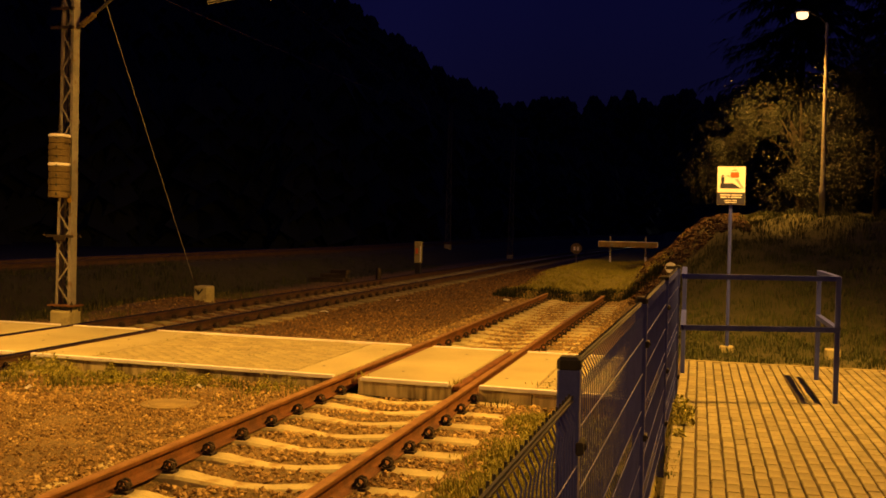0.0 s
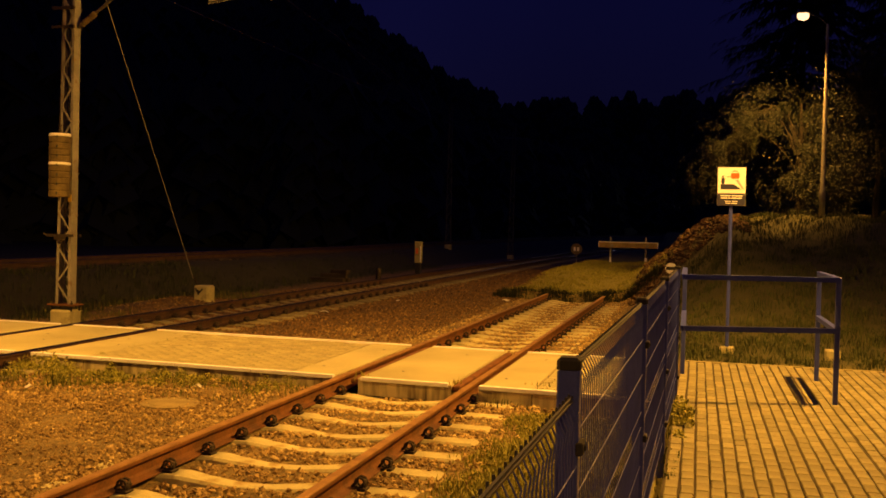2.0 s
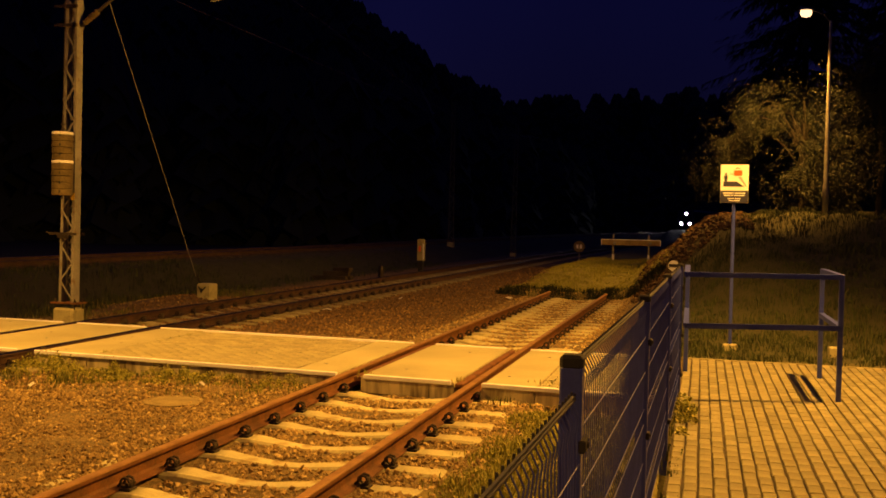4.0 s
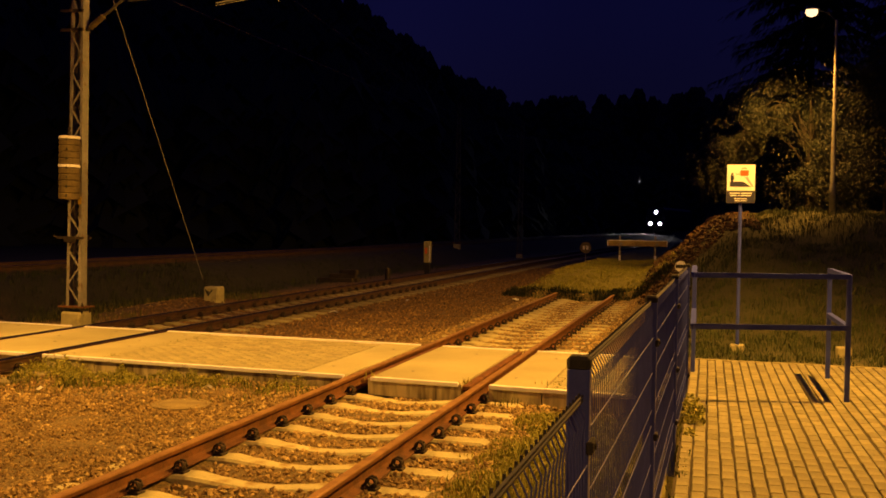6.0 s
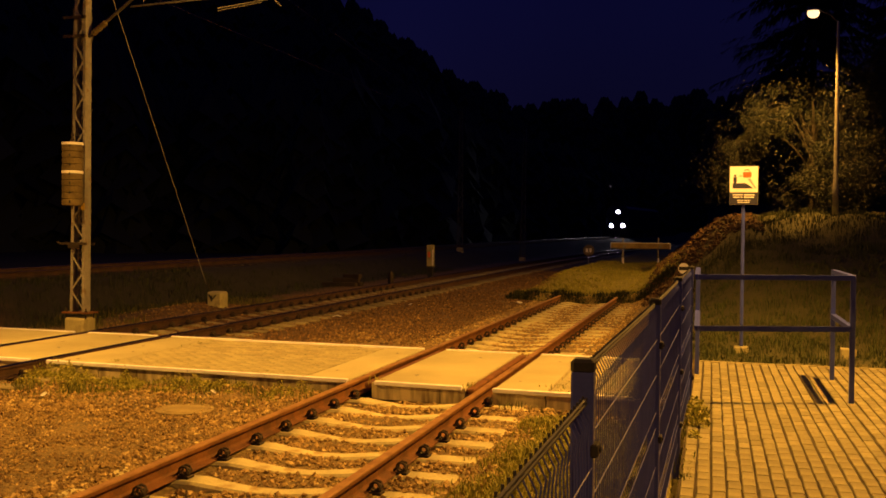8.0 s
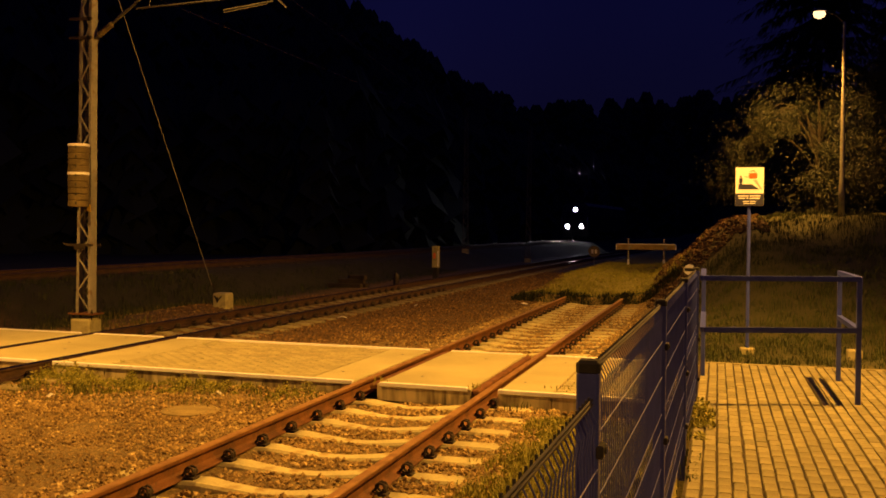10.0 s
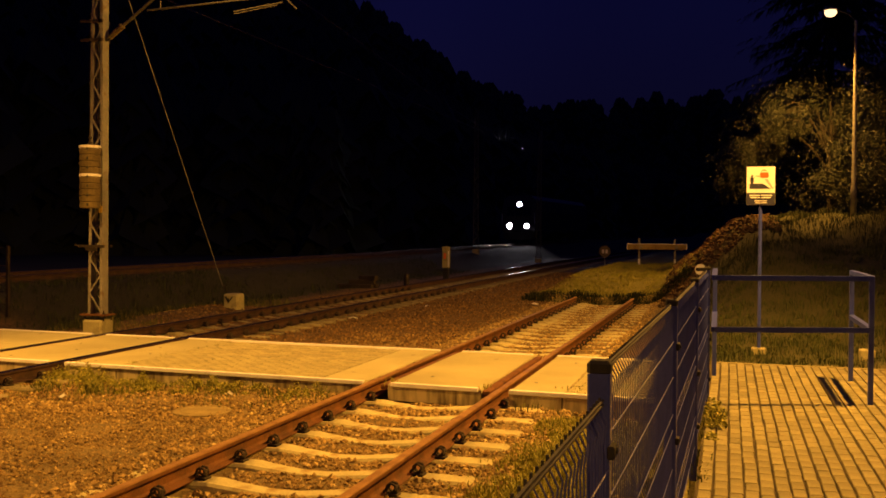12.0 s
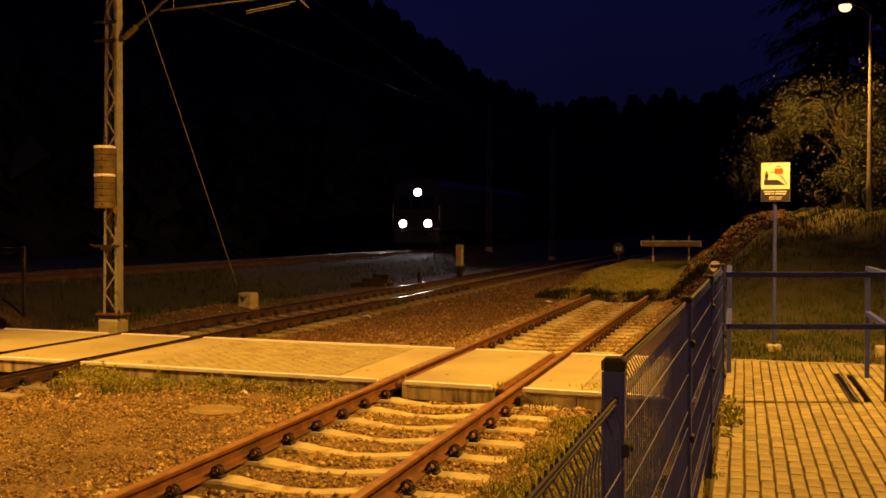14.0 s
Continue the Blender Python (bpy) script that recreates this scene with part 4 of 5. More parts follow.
def build_leafy_tree(x, y, h, specs, leaves, size, droop, label, strands=0.0):
    """specs: ends of the limbs relative to the trunk's foot (dx, dy, dz) with their lift."""
    z0 = land_z(x, y)
    t = base("tree", pose(x, y, z0), label, "tree")
    bm = bmesh.new()
    limb(bm, [Vector((0, 0, -0.2)), Vector((0.05, 0, h * 0.3)), Vector((-0.03, 0.05, h * 0.55)), Vector((0.04, 0, h * 0.8)), Vector((0, 0, h))], 0.12, 0.02)
    part("trunk", bm, BARK, t)
    pts = []
    for dx, dy, dz, lift in specs:
        start = Vector((0, 0, h * rng.uniform(0.35, 0.75)))
        path = arc(start, (dx, dy, dz), lift)
        bm = bmesh.new()
        limb(bm, path, 0.024, 0.004, 5)
        part("limb", bm, BARK, t)
        k = int(leaves / len(specs) * (1.0 if not strands else 1.9 if dx < -1.4 else 0.42))
        for _ in range(k):
            u = (rng.uniform(0.45, 1.0) if strands and dx < -1.4 else rng.uniform(0.25, 1.0) ** 0.8) * (len(path) - 1)
            i = min(int(u), len(path) - 2)
            q = path[i].lerp(path[i + 1], u - i)
            spread = 0.18 + 0.26 * rng.random()
            o = rng.normal(size=3) * spread
            if strands and dx < -1.4 and rng.random() < strands:
                o[2] = -rng.uniform(0, 1.0) ** 0.9 * 0.95 * (0.4 + 0.6 * u / len(path))
                key = math.sin(12.9 * math.floor(u * 6) + 7.1 * dx) * 43.7
                o[0], o[1] = 0.35 * math.sin(key) + 0.03 * rng.normal(), 0.35 * math.cos(key * 1.7) + 0.03 * rng.normal()
            g = Vector((q.x + o[0], q.y + o[1], q.z + o[2]))
            if noise.noise(g * 2.1 + Vector((x, 0, 0))) + 0.16 * rng.normal() > 0.03:
                pts.append(tuple(g))
    v, f = leaf_cloud(pts, size, droop)
    me = bpy.data.meshes.new("crown")
    me.from_pydata(v, [], f)
    me.materials.append(LEAF)
    c = new("crown", me)
    c.parent = t
    tagged(c, kind="stuff")


build_leafy_tree(6.0, 31.4, 3.6, [(-2.9, -0.2, 1.25, 1.4), (-2.6, 0.3, 1.6, 1.5), (-2.8, -0.6, 1.0, 1.4), (-2.4, -0.9, 1.4, 1.4), (-2.2, -0.4, 2.0, 1.3), (-1.8, 0.2, 2.4, 1.1), (-1.5, -0.5, 2.9, 0.9), (-1.1, 0.3, 3.4, 0.5), (-0.6, -0.3, 3.7, 0.4),
                  (0.0, 0.2, 3.8, 0.3), (0.5, -0.3, 3.5, 0.3), (0.9, 0.0, 2.9, 0.3), (-0.2, -0.8, 2.6, 0.4), (0.4, -0.8, 2.0, 0.3), (0.9, -0.5, 1.4, 0.3), (0.1, -0.7, 1.5, 0.3)],
                 62000, 0.046, 0.5, "weeping birch with hanging twigs lit by sodium light", 0.6)
build_leafy_tree(7.9, 29.6, 4.9, [(-0.7, -0.2, 4.2, 0.1), (-0.3, 0, 4.9, 0.1), (0.6, -0.3, 4.3, 0.2), (-1.3, -0.4, 3.2, 0.2), (1.2, -0.2, 3.6, 0.2), (-1.5, 0.1, 2.1, 0.2), (-0.2, -0.9, 3.0, 0.2),
                  (0.9, -0.8, 2.4, 0.2), (-1.2, -0.8, 1.2, 0.2), (0.3, -1.2, 1.5, 0.2), (1.5, -0.6, 1.3, 0.2), (1.9, 0, 2.6, 0.2), (-0.6, -0.6, 4.0, 0.1), (-1.0, -1.2, 0.7, 0.1), (1.0, -1.4, 0.6, 0.1)],
                 56000, 0.055, 0.2, "dense leafy tree on the grassy bank", 0.0)
build_leafy_tree(6.0, 30.4, 1.6, [(-0.9, -0.5, 0.7, 0.3), (0.2, -0.9, 0.9, 0.3), (1.1, -0.5, 1.1, 0.3), (-0.5, -0.3, 1.5, 0.2), (0.6, -0.1, 2.0, 0.2), (0.0, -0.7, 0.4, 0.2), (1.3, -0.6, 0.5, 0.2), (0.9, -0.3, 1.7, 0.2)],
                 15000, 0.062, 0.1, "low leafy bush under the trees", 0.0)


def conifer(h, r, tiers, spokes, rnd):
    """Vertices and faces of a spruce: ragged drooping boughs in tiers."""
    v, f = [], []
    for i in range(tiers):
        t = i / (tiers - 1)
        z = h * (0.08 + 0.92 * t)
        rr = r * (1 - t) ** 0.85 + 0.15
        for s in range(spokes):
            a = 2 * math.pi * (s + rnd.random()) / spokes
            l = rr * rnd.uniform(0.60, 1.05)
            w = 0.16 * l + 0.12
            dz = -0.25 * l * rnd.uniform(0.5, 1.3)
            k = len(v)
            ca, sa = math.cos(a), math.sin(a)
            v += [(0, 0, z + 0.10 * h / tiers), (ca * l * 0.55 - sa * w, sa * l * 0.55 + ca * w, z + dz * 0.4 - 0.15), (ca * l, sa * l, z + dz), (ca * l * 0.55 + sa * w, sa * l * 0.55 - ca * w, z + dz * 0.4 - 0.15), (ca * l * 0.5, sa * l * 0.5, z + dz * 0.3 + 0.12)]
            f += [(k, k + 1, k + 4), (k + 1, k + 2, k + 4), (k + 2, k + 3, k + 4), (k + 3, k, k + 4)]
    return v, f


def build_spruce(x, y, h, r, label):
    z0 = land_z(x, y)
    rnd = random.Random(int(x * 31 + y))
    t = base("spruce_tree", pose(x, y, z0), label, "tree")
    bm = bmesh.new()
    rod(bm, (0, 0, -0.4), (0, 0, h * 0.97), 0.28, 0.03, 9)
    part("trunk", bm, BARK, t)
    v, f = [], []
    tiers = int(h * 1.5)
    for i in range(tiers):
        u = i / (tiers - 1)
        for _ in range(13):
            a, ln = rnd.uniform(0, 2 * math.pi), (r * (1 - u) ** 0.8 + 0.3) * rnd.uniform(0.55, 1.1)
            z, dip = h * (0.10 + 0.88 * u) + rnd.uniform(-0.3, 0.3), rnd.uniform(0.12, 0.32)
            ca, sa = math.cos(a), math.sin(a)
            for k in range(64):
                q = rnd.uniform(0.12, 1.0)
                c = Vector((ca * ln * q, sa * ln * q, z - dip * ln * q * q))
                w = 0.25 + 0.55 * (1 - q)
                tip = c + Vector((ca * 0.35 + rnd.uniform(-w, w) * sa, sa * 0.35 - rnd.uniform(-w, w) * ca, rnd.uniform(-0.7, -0.15)))
                o = Vector((-sa, ca, rnd.uniform(-0.3, 0.3))) * rnd.uniform(0.05, 0.12)
                n = len(v)
                v += [tuple(c + o), tuple(c - o), tuple(tip)]
                f.append((n, n + 1, n + 2))
    me = bpy.data.meshes.new("crown")
    me.from_pydata(v, [], f)
    me.materials.append(NEEDLE)
    c = new("crown", me)
    c.parent = t
    tagged(c, kind="stuff")


build_spruce(8.6, 60.0, 27.0, 7.0, "tall dark spruce on the bank against night sky")
build_spruce(13.5, 52.0, 25.0, 5.0, "tall dark spruce on the bank against night sky")
build_spruce(17.5, 62.0, 30.0, 5.5, "tall dark spruce on the bank against night sky")
build_spruce(13.0, 38.0, 16.0, 3.6, "dark spruce behind the leafy trees")


def build_forest():
    rnd = random.Random(5)
    kinds = [conifer(1.0, 0.17, 7, 7, rnd) for _ in range(5)]
    V, F = [], []
    n = 0
    tries = 0
    while n < 2600 and tries < 60000:
        tries += 1
        az = radians(rnd.uniform(-50, 24))
        r = rnd.uniform(75, 345)
        x, y = 3.1 + r * math.sin(az), r * math.cos(az)
        d = min(abs(x - track3_x(y)), abs(x - track2_x(y))) if y < 260 else 99
        if d < 13 or (x > track3_x(y) and r < 150 and x < 30):
            continue
        h = rnd.uniform(10, 15)
        z = land_z(x, y) - 0.5
        kv, kf = kinds[n % 5]
        ca, sa = math.cos(n * 1.7), math.sin(n * 1.7)
        w = rnd.uniform(0.85, 1.5)
        k = len(V)
        V += [(x + (a * ca - b * sa) * h * w, y + (a * sa + b * ca) * h * w, z + c * h) for a, b, c in kv]
        F += [tuple(i + k for i in q) for q in kf]
        n += 1
    soup("forest", V, F, NEEDLE, "dark conifer forest covering the valley sides", "forest")


build_forest()

# ---- loose stones and grass ----


def stones(name, boxes, material, label, keep=None):
    """Angular stones scattered over boxes (x0, x1, y0, y1, per square metre, small, large)."""
    shape = np.array([(1, 0, 0.1), (0.2, 0.95, -0.1), (-0.9, 0.3, 0.15), (-0.2, -1, 0), (0.15, 0.1, 0.8), (-0.1, -0.1, -0.7)])
    tri = [(0, 1, 4), (1, 2, 4), (2, 3, 4), (3, 0, 4), (1, 0, 5), (2, 1, 5), (3, 2, 5), (0, 3, 5)]
    P, S = [], []
    for x0, x1, y0, y1, dens, lo, hi in boxes:
        n = int((x1 - x0) * (y1 - y0) * dens)
        P.append(np.stack([rng.uniform(x0, x1, n), rng.uniform(y0, y1, n)], 1))
        S.append(lo + (hi - lo) * rng.random(n) ** 1.6)
    P, S = np.concatenate(P), np.concatenate(S)
    if keep is not None:
        m = keep(P[:, 0], P[:, 1])
        P, S = P[m], S[m]
    n = len(P)
    z = land(P[:, 0], P[:, 1]) + S * 0.22
    v = shape[None] * rng.uniform(0.6, 1.25, (n, 6, 3)) * S[:, None, None] * 0.5
    a, b = rng.uniform(0, 6.28, n), rng.normal(0, 0.5, n)
    ca, sa, cb, sb = np.cos(a)[:, None], np.sin(a)[:, None], np.cos(b)[:, None], np.sin(b)[:, None]
    x1 = v[..., 0] * cb - v[..., 2] * sb
    z1 = v[..., 0] * sb + v[..., 2] * cb
    out = np.stack([x1 * ca - v[..., 1] * sa + P[:, :1], x1 * sa + v[..., 1] * ca + P[:, 1:], z1 + z[:, None]], 2).reshape(-1, 3)
    faces = (np.array(tri)[None] + 6 * np.arange(n)[:, None, None]).reshape(-1, 3)
    soup(name, out.tolist(), faces.tolist(), material, label, "ballast stones")


TANSTONE = island("tan_ballast", (0.12, 0.072, 0.024), (0.42, 0.30, 0.105), 0.9, extra=(0.62, 0.49, 0.21))
BROWNSTONE = island("brown_rubble", (0.030, 0.016, 0.006), (0.125, 0.070, 0.028), 0.95)
DARKSTONE = island("dark_ballast", (0.050, 0.027, 0.009), (0.225, 0.132, 0.045), 0.9, extra=(0.36, 0.24, 0.090))


def off_crossing(x, y):
    return (y < 10.28 - 0.062 * x) | (y > 13.56 - 0.042 * x)


def siding_bed(x, y):
    s = np.abs((y - 5.91 + 0.3) % 0.6 - 0.3)
    return off_crossing(x, y) & ((s > 0.088) | (np.abs(x) > 1.32)) & (np.abs(np.abs(x) - G) > 0.085)


PALESTONE = island("pale_ballast", (0.17, 0.105, 0.035), (0.48, 0.35, 0.13), 0.9, extra=(0.66, 0.53, 0.24))
stones("siding_ballast", [(-1.5, 1.6, -4.0, 3.8, 300, 0.025, 0.065), (-1.5, 1.6, 3.8, 10.5, 620, 0.02, 0.065), (-1.4, 1.5, 13.4, 26, 260, 0.025, 0.065)], PALESTONE, "tan angular ballast between the siding sleepers", siding_bed)
stones("gravel", [(-5.0, -0.95, -3.0, 4.4, 220, 0.012, 0.045), (-5.1, -0.95, 4.4, 8.8, 1150, 0.010, 0.042), (-5.1, -0.95, 8.4, 10.7, 700, 0.013, 0.058), (-3.4, -1.2, 13.6, 17, 150, 0.015, 0.05), (1.2, 2.8, 8.5, 10.3, 300, 0.02, 0.06), (-9.5, -7.0, 13.9, 21, 90, 0.015, 0.05)],
       TANSTONE, "loose tan gravel and leaf litter beside the track", off_crossing)
stones("main_line_ballast", [(-5.2, -1.4, 14.9, 26, 260, 0.025, 0.065), (-5.2, -1.6, 26, 46, 110, 0.03, 0.08), (-8.2, -5.2, 13.8, 30, 170, 0.03, 0.065), (-9.6, -8.0, 13.9, 15.2, 60, 0.03, 0.07), (-7.5, -4.4, 5, 10.6, 200, 0.03, 0.06)], DARKSTONE,
       "dark brown ballast stones around the main line", lambda x, y: off_crossing(x, y) & ((np.abs(np.abs(x + 5.95) - G) > 0.09) | (y > 40)) & ((np.abs(x + 5.95) > 1.26) | (np.abs((y - 5.8) % 0.6 - 0.3) > 0.10)))
stones("rubble_bank", [(1.5, 4.3, 24, 44, 150, 0.04, 0.18)], BROWNSTONE, "loose rubble on the slope of the bank")


def grass(name, patches, material, label, keep=None, level=None):
    """Bent blades over patches (x0, x1, y0, y1, per square metre, low, high)."""
    V, F = [], []
    k = 0
    for x0, x1, y0, y1, dens, lo, hi in patches:
        n = int((x1 - x0) * (y1 - y0) * dens)
        x, y = rng.uniform(x0, x1, n), rng.uniform(y0, y1, n)
        clump = np.sin(x * 5.1 + 1.3 * np.sin(y * 3.7)) * np.sin(y * 4.3 + 1.7 * np.sin(x * 2.9))
        m = clump + rng.normal(0, 0.6, n) > -0.35
        if keep is not None:
            m &= keep(x, y)
        x, y, clump = x[m], y[m], clump[m]
        n = len(x)
        h = rng.uniform(lo, hi, n) * (0.75 + 0.35 * clump)
        a = rng.uniform(0, 6.28, n)
        lean = rng.uniform(0.1, 0.8, n) * h
        w = 0.0045 + 0.022 * h
        z = land(x, y) if level is None else np.full(n, level)
        dx, dy = np.cos(a), np.sin(a)
        v = np.stack([np.stack([x - dy * w, y + dx * w, z - 0.02], 1), np.stack([x + dy * w, y - dx * w, z - 0.02], 1),
                      np.stack([x + dx * lean * 0.35 + dy * w * 0.8, y + dy * lean * 0.35 - dx * w * 0.8, z + h * 0.6], 1),
                      np.stack([x + dx * lean * 0.35 - dy * w * 0.8, y + dy * lean * 0.35 + dx * w * 0.8, z + h * 0.6], 1),
                      np.stack([x + dx * lean, y + dy * lean, z + h * 0.98], 1)], 1).reshape(-1, 3)
        V.append(v)
        i = k + 5 * np.arange(n)[:, None]
        F += (i + np.array([[0, 1, 2, 3]])).tolist() + (i + np.array([[3, 2, 4]])).tolist()
        k += 5 * n
    soup(name, np.concatenate(V).tolist(), F, material, label, "grass")


# blades darkened in colour to hold down lamp light on bank and verge
DIMGRASS = island("dimmed_grass_blades", (0.012, 0.022, 0.004), (0.036, 0.048, 0.009), 0.85, extra=(0.07, 0.065, 0.018))
FRESHGRASS = island("fresh_grass_blades", (0.15, 0.165, 0.016), (0.35, 0.33, 0.038), 0.7, extra=(0.48, 0.40, 0.08))
WEED = island("weed_blades", (0.065, 0.080, 0.008), (0.18, 0.175, 0.023), 0.75, extra=(0.28, 0.24, 0.048))
GRASS = island("grass_blades", (0.045, 0.055, 0.006), (0.12, 0.12, 0.016), 0.75, extra=(0.22, 0.185, 0.042))
grass("fence_grass", [(1.5, 2.7, -3.0, 2.6, 500, 0.03, 0.12), (1.36, 2.76, 2.6, 9.6, 2900, 0.025, 0.10), (1.2, 2.0, 3.0, 8.0, 260, 0.03, 0.12)], FRESHGRASS, "yellow-green grass strip along the fence")
grass("crossing_weeds", [(-4.9, -3.7, 9.6, 10.6, 900, 0.03, 0.20), (-3.7, -1.1, 9.75, 10.5, 800, 0.02, 0.11), (-4.8, -1.3, 9.1, 9.8, 300, 0.02, 0.08), (1.0, 2.7, 9.9, 10.25, 300, 0.03, 0.12)], WEED, "yellow-green weeds growing along the crossing edge", lambda x, y: y < 10.33 - 0.062 * x)


def leafy_weeds(name, spots, size, material, label):
    """Low broad-leaved plants: domes of small leaves at (x, y, z, radius, height, count)."""
    P = []
    for x, y, z, r, h, n in spots:
        a, q = rng.uniform(0, 2 * math.pi, n), np.sqrt(rng.random(n))
        top = h * (1 - 0.75 * q * q)
        P.append(np.stack([x + r * q * np.cos(a), y + r * q * np.sin(a), z + top * rng.uniform(0.25, 1.0, n)], 1))
    v, f = leaf_cloud(np.concatenate(P), size, 0.0)
    soup(name, v, f, material, label, "weeds")


edge_spots = []
for i in range(70):
    wx = -5.0 + 3.7 * rng.random() ** 1.25
    wy = 10.25 - 0.062 * wx - 0.75 * rng.random() ** 1.5
    big = 1.0 if wx < -3.6 else 0.6
    edge_spots.append((wx, wy, land_z(wx, wy), big * rng.uniform(0.08, 0.22), big * rng.uniform(0.08, 0.30), 90))
leafy_weeds("edge_weeds", edge_spots, 0.032, FRESHGRASS, "low leafy weeds in front of the crossing")
strip_spots = []
for i in range(420):
    wx, wy = 1.5 + 1.2 * rng.random() ** 0.8, rng.uniform(3.2, 9.7)
    strip_spots.append((wx, wy, land_z(wx, wy), rng.uniform(0.06, 0.14), rng.uniform(0.03, 0.08), 60))
leafy_weeds("strip_weeds", strip_spots, 0.030, FRESHGRASS, "yellow-green low weeds in the grass strip")
leafy_weeds("post_weeds", [(3.0, 9.25, -0.02, 0.12, 0.24, 260), (3.04, 8.9, -0.02, 0.10, 0.16, 180), (2.97, 9.55, -0.02, 0.09, 0.18, 120), (3.0, 8.4, -0.02, 0.06, 0.08, 60)], 0.038, FRESHGRASS, "leafy weed clump at the foot of the fence")
grass("siding_end_grass", [(-2.1, 2.4, 26.1, 27.4, 900, 0.04, 0.14), (-1.9, 2.8, 27.4, 45, 520, 0.03, 0.10)], FRESHGRASS, "yellow-green grass over the end of the siding")
grass("mound_edge_grass", [(-2.2, 2.5, 25.7, 26.1, 2600, 0.08, 0.24)], DIMGRASS, "dark grass overhanging the cut end of the mound")
# lighter copy for the bank foot, evening out the lamps by colour
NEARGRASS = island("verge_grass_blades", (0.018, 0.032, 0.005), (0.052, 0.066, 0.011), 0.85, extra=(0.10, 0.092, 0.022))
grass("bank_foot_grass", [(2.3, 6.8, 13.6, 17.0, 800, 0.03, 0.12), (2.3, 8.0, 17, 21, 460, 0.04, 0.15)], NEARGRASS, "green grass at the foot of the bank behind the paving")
grass("bank_grass", [(2.3, 9.0, 21, 23, 420, 0.05, 0.16), (2.6, 10.5, 22, 31, 260, 0.05, 0.20)], DIMGRASS, "long green grass on the bank behind the paving", lambda x, y: (x > 4.2 + 0.3 * np.sin(y * 2)) | (y < 23.5))


def off_heap(x, y):
    return ((x + 8.0) / 1.0) ** 2 + ((y - 19.3) / 2.2) ** 2 > 1


grass("verge_grass", [(-9.4, -7.6, 15.4, 24, 200, 0.06, 0.22)], GRASS, "sparse grass beside the main line", off_heap)
# weeds added in the dimmed tone where lamp spill lit the ground
grass("dark_verge_weeds", [(-12.2, -8.6, 15.6, 26, 190, 0.05, 0.24), (-11.2, -8.6, 26, 46, 70, 0.06, 0.22), (-13.5, -10.5, 12.0, 15.6, 150, 0.05, 0.22)], DIMGRASS, "low weeds toned dark to dim the ground between the running lines", off_heap)
grass("fence_foot_weeds", [(2.88, 3.02, 4.2, 9.9, 600, 0.02, 0.10), (2.92, 3.12, 8.9, 9.8, 2200, 0.04, 0.17)], WEED, "low green weeds at the foot of the fence", None, -0.02)
grass("joint_weeds", [(-4.34, -4.18, 10.7, 13.5, 380, 0.01, 0.06), (-3.6, -1.6, 11.4, 12.4, 12, 0.01, 0.05), (-0.6, -0.45, 10.4, 10.6, 900, 0.02, 0.10), (0.5, 0.62, 10.35, 10.55, 900, 0.03, 0.13), (1.3, 1.6, 10.3, 10.7, 300, 0.02, 0.10), (-1.45, -1.38, 10.5, 13.3, 120, 0.01, 0.04)], FRESHGRASS, "weeds sprouting from the crossing joints", None, -0.03)
grass("paving_weeds", [(3.0, 4.8, 5.0, 13.0, 9, 0.005, 0.02)], FRESHGRASS, "tiny weeds in the paving joints", None, -0.01)

# ---- paving, block by block ----


def block_mesh(name, sx, sy, h, bevel, material):
    bm = bmesh.new()
    vb = [bm.verts.new((x * sx / 2, y * sy / 2, -h)) for x, y in ((-1, -1), (1, -1), (1, 1), (-1, 1))]
    vm = [bm.verts.new((x * sx / 2, y * sy / 2, -bevel)) for x, y in ((-1, -1), (1, -1), (1, 1), (-1, 1))]
    vt = [bm.verts.new((x * (sx / 2 - bevel), y * (sy / 2 - bevel), 0)) for x, y in ((-1, -1), (1, -1), (1, 1), (-1, 1))]
    for a, b in ((vb, vm), (vm, vt)):
        for i in range(4):
            bm.faces.new((a[i], a[(i + 1) % 4], b[(i + 1) % 4], b[i]))
    bm.faces.new(vt)
    me = bpy.data.meshes.new(name)
    bm.to_mesh(me)
    bm.free()
    me.materials.append(material)
    return me


def lay(parent, spots, me, name, limit, order, field):
    """The blocks of the nearest stretch are single pieces, the rest one joined part."""
    spots = sorted(spots, key=order)
    for x, y, z, rx, ry in spots[:limit]:
        share(name, me, parent, Matrix.Translation((x, y, z)) @ Euler((rx, ry, rx * 0.8)).to_matrix().to_4x4())
    if spots[limit:]:
        bv = np.array([v.co for v in me.vertices])
        bf = [list(p.vertices) for p in me.polygons]
        V, F = [], []
        for x, y, z, rx, ry in spots[limit:]:
            m = np.array(Euler((rx, ry, rx * 0.8)).to_matrix())
            k = len(V) * len(bv)
            V.append(bv @ m.T + (x, y, z))
            F += [[i + k for i in p] for p in bf]
        o = soup(name + "_field", np.concatenate(V).tolist(), F, field)
        o.parent = parent
        tagged(o, kind="stuff")


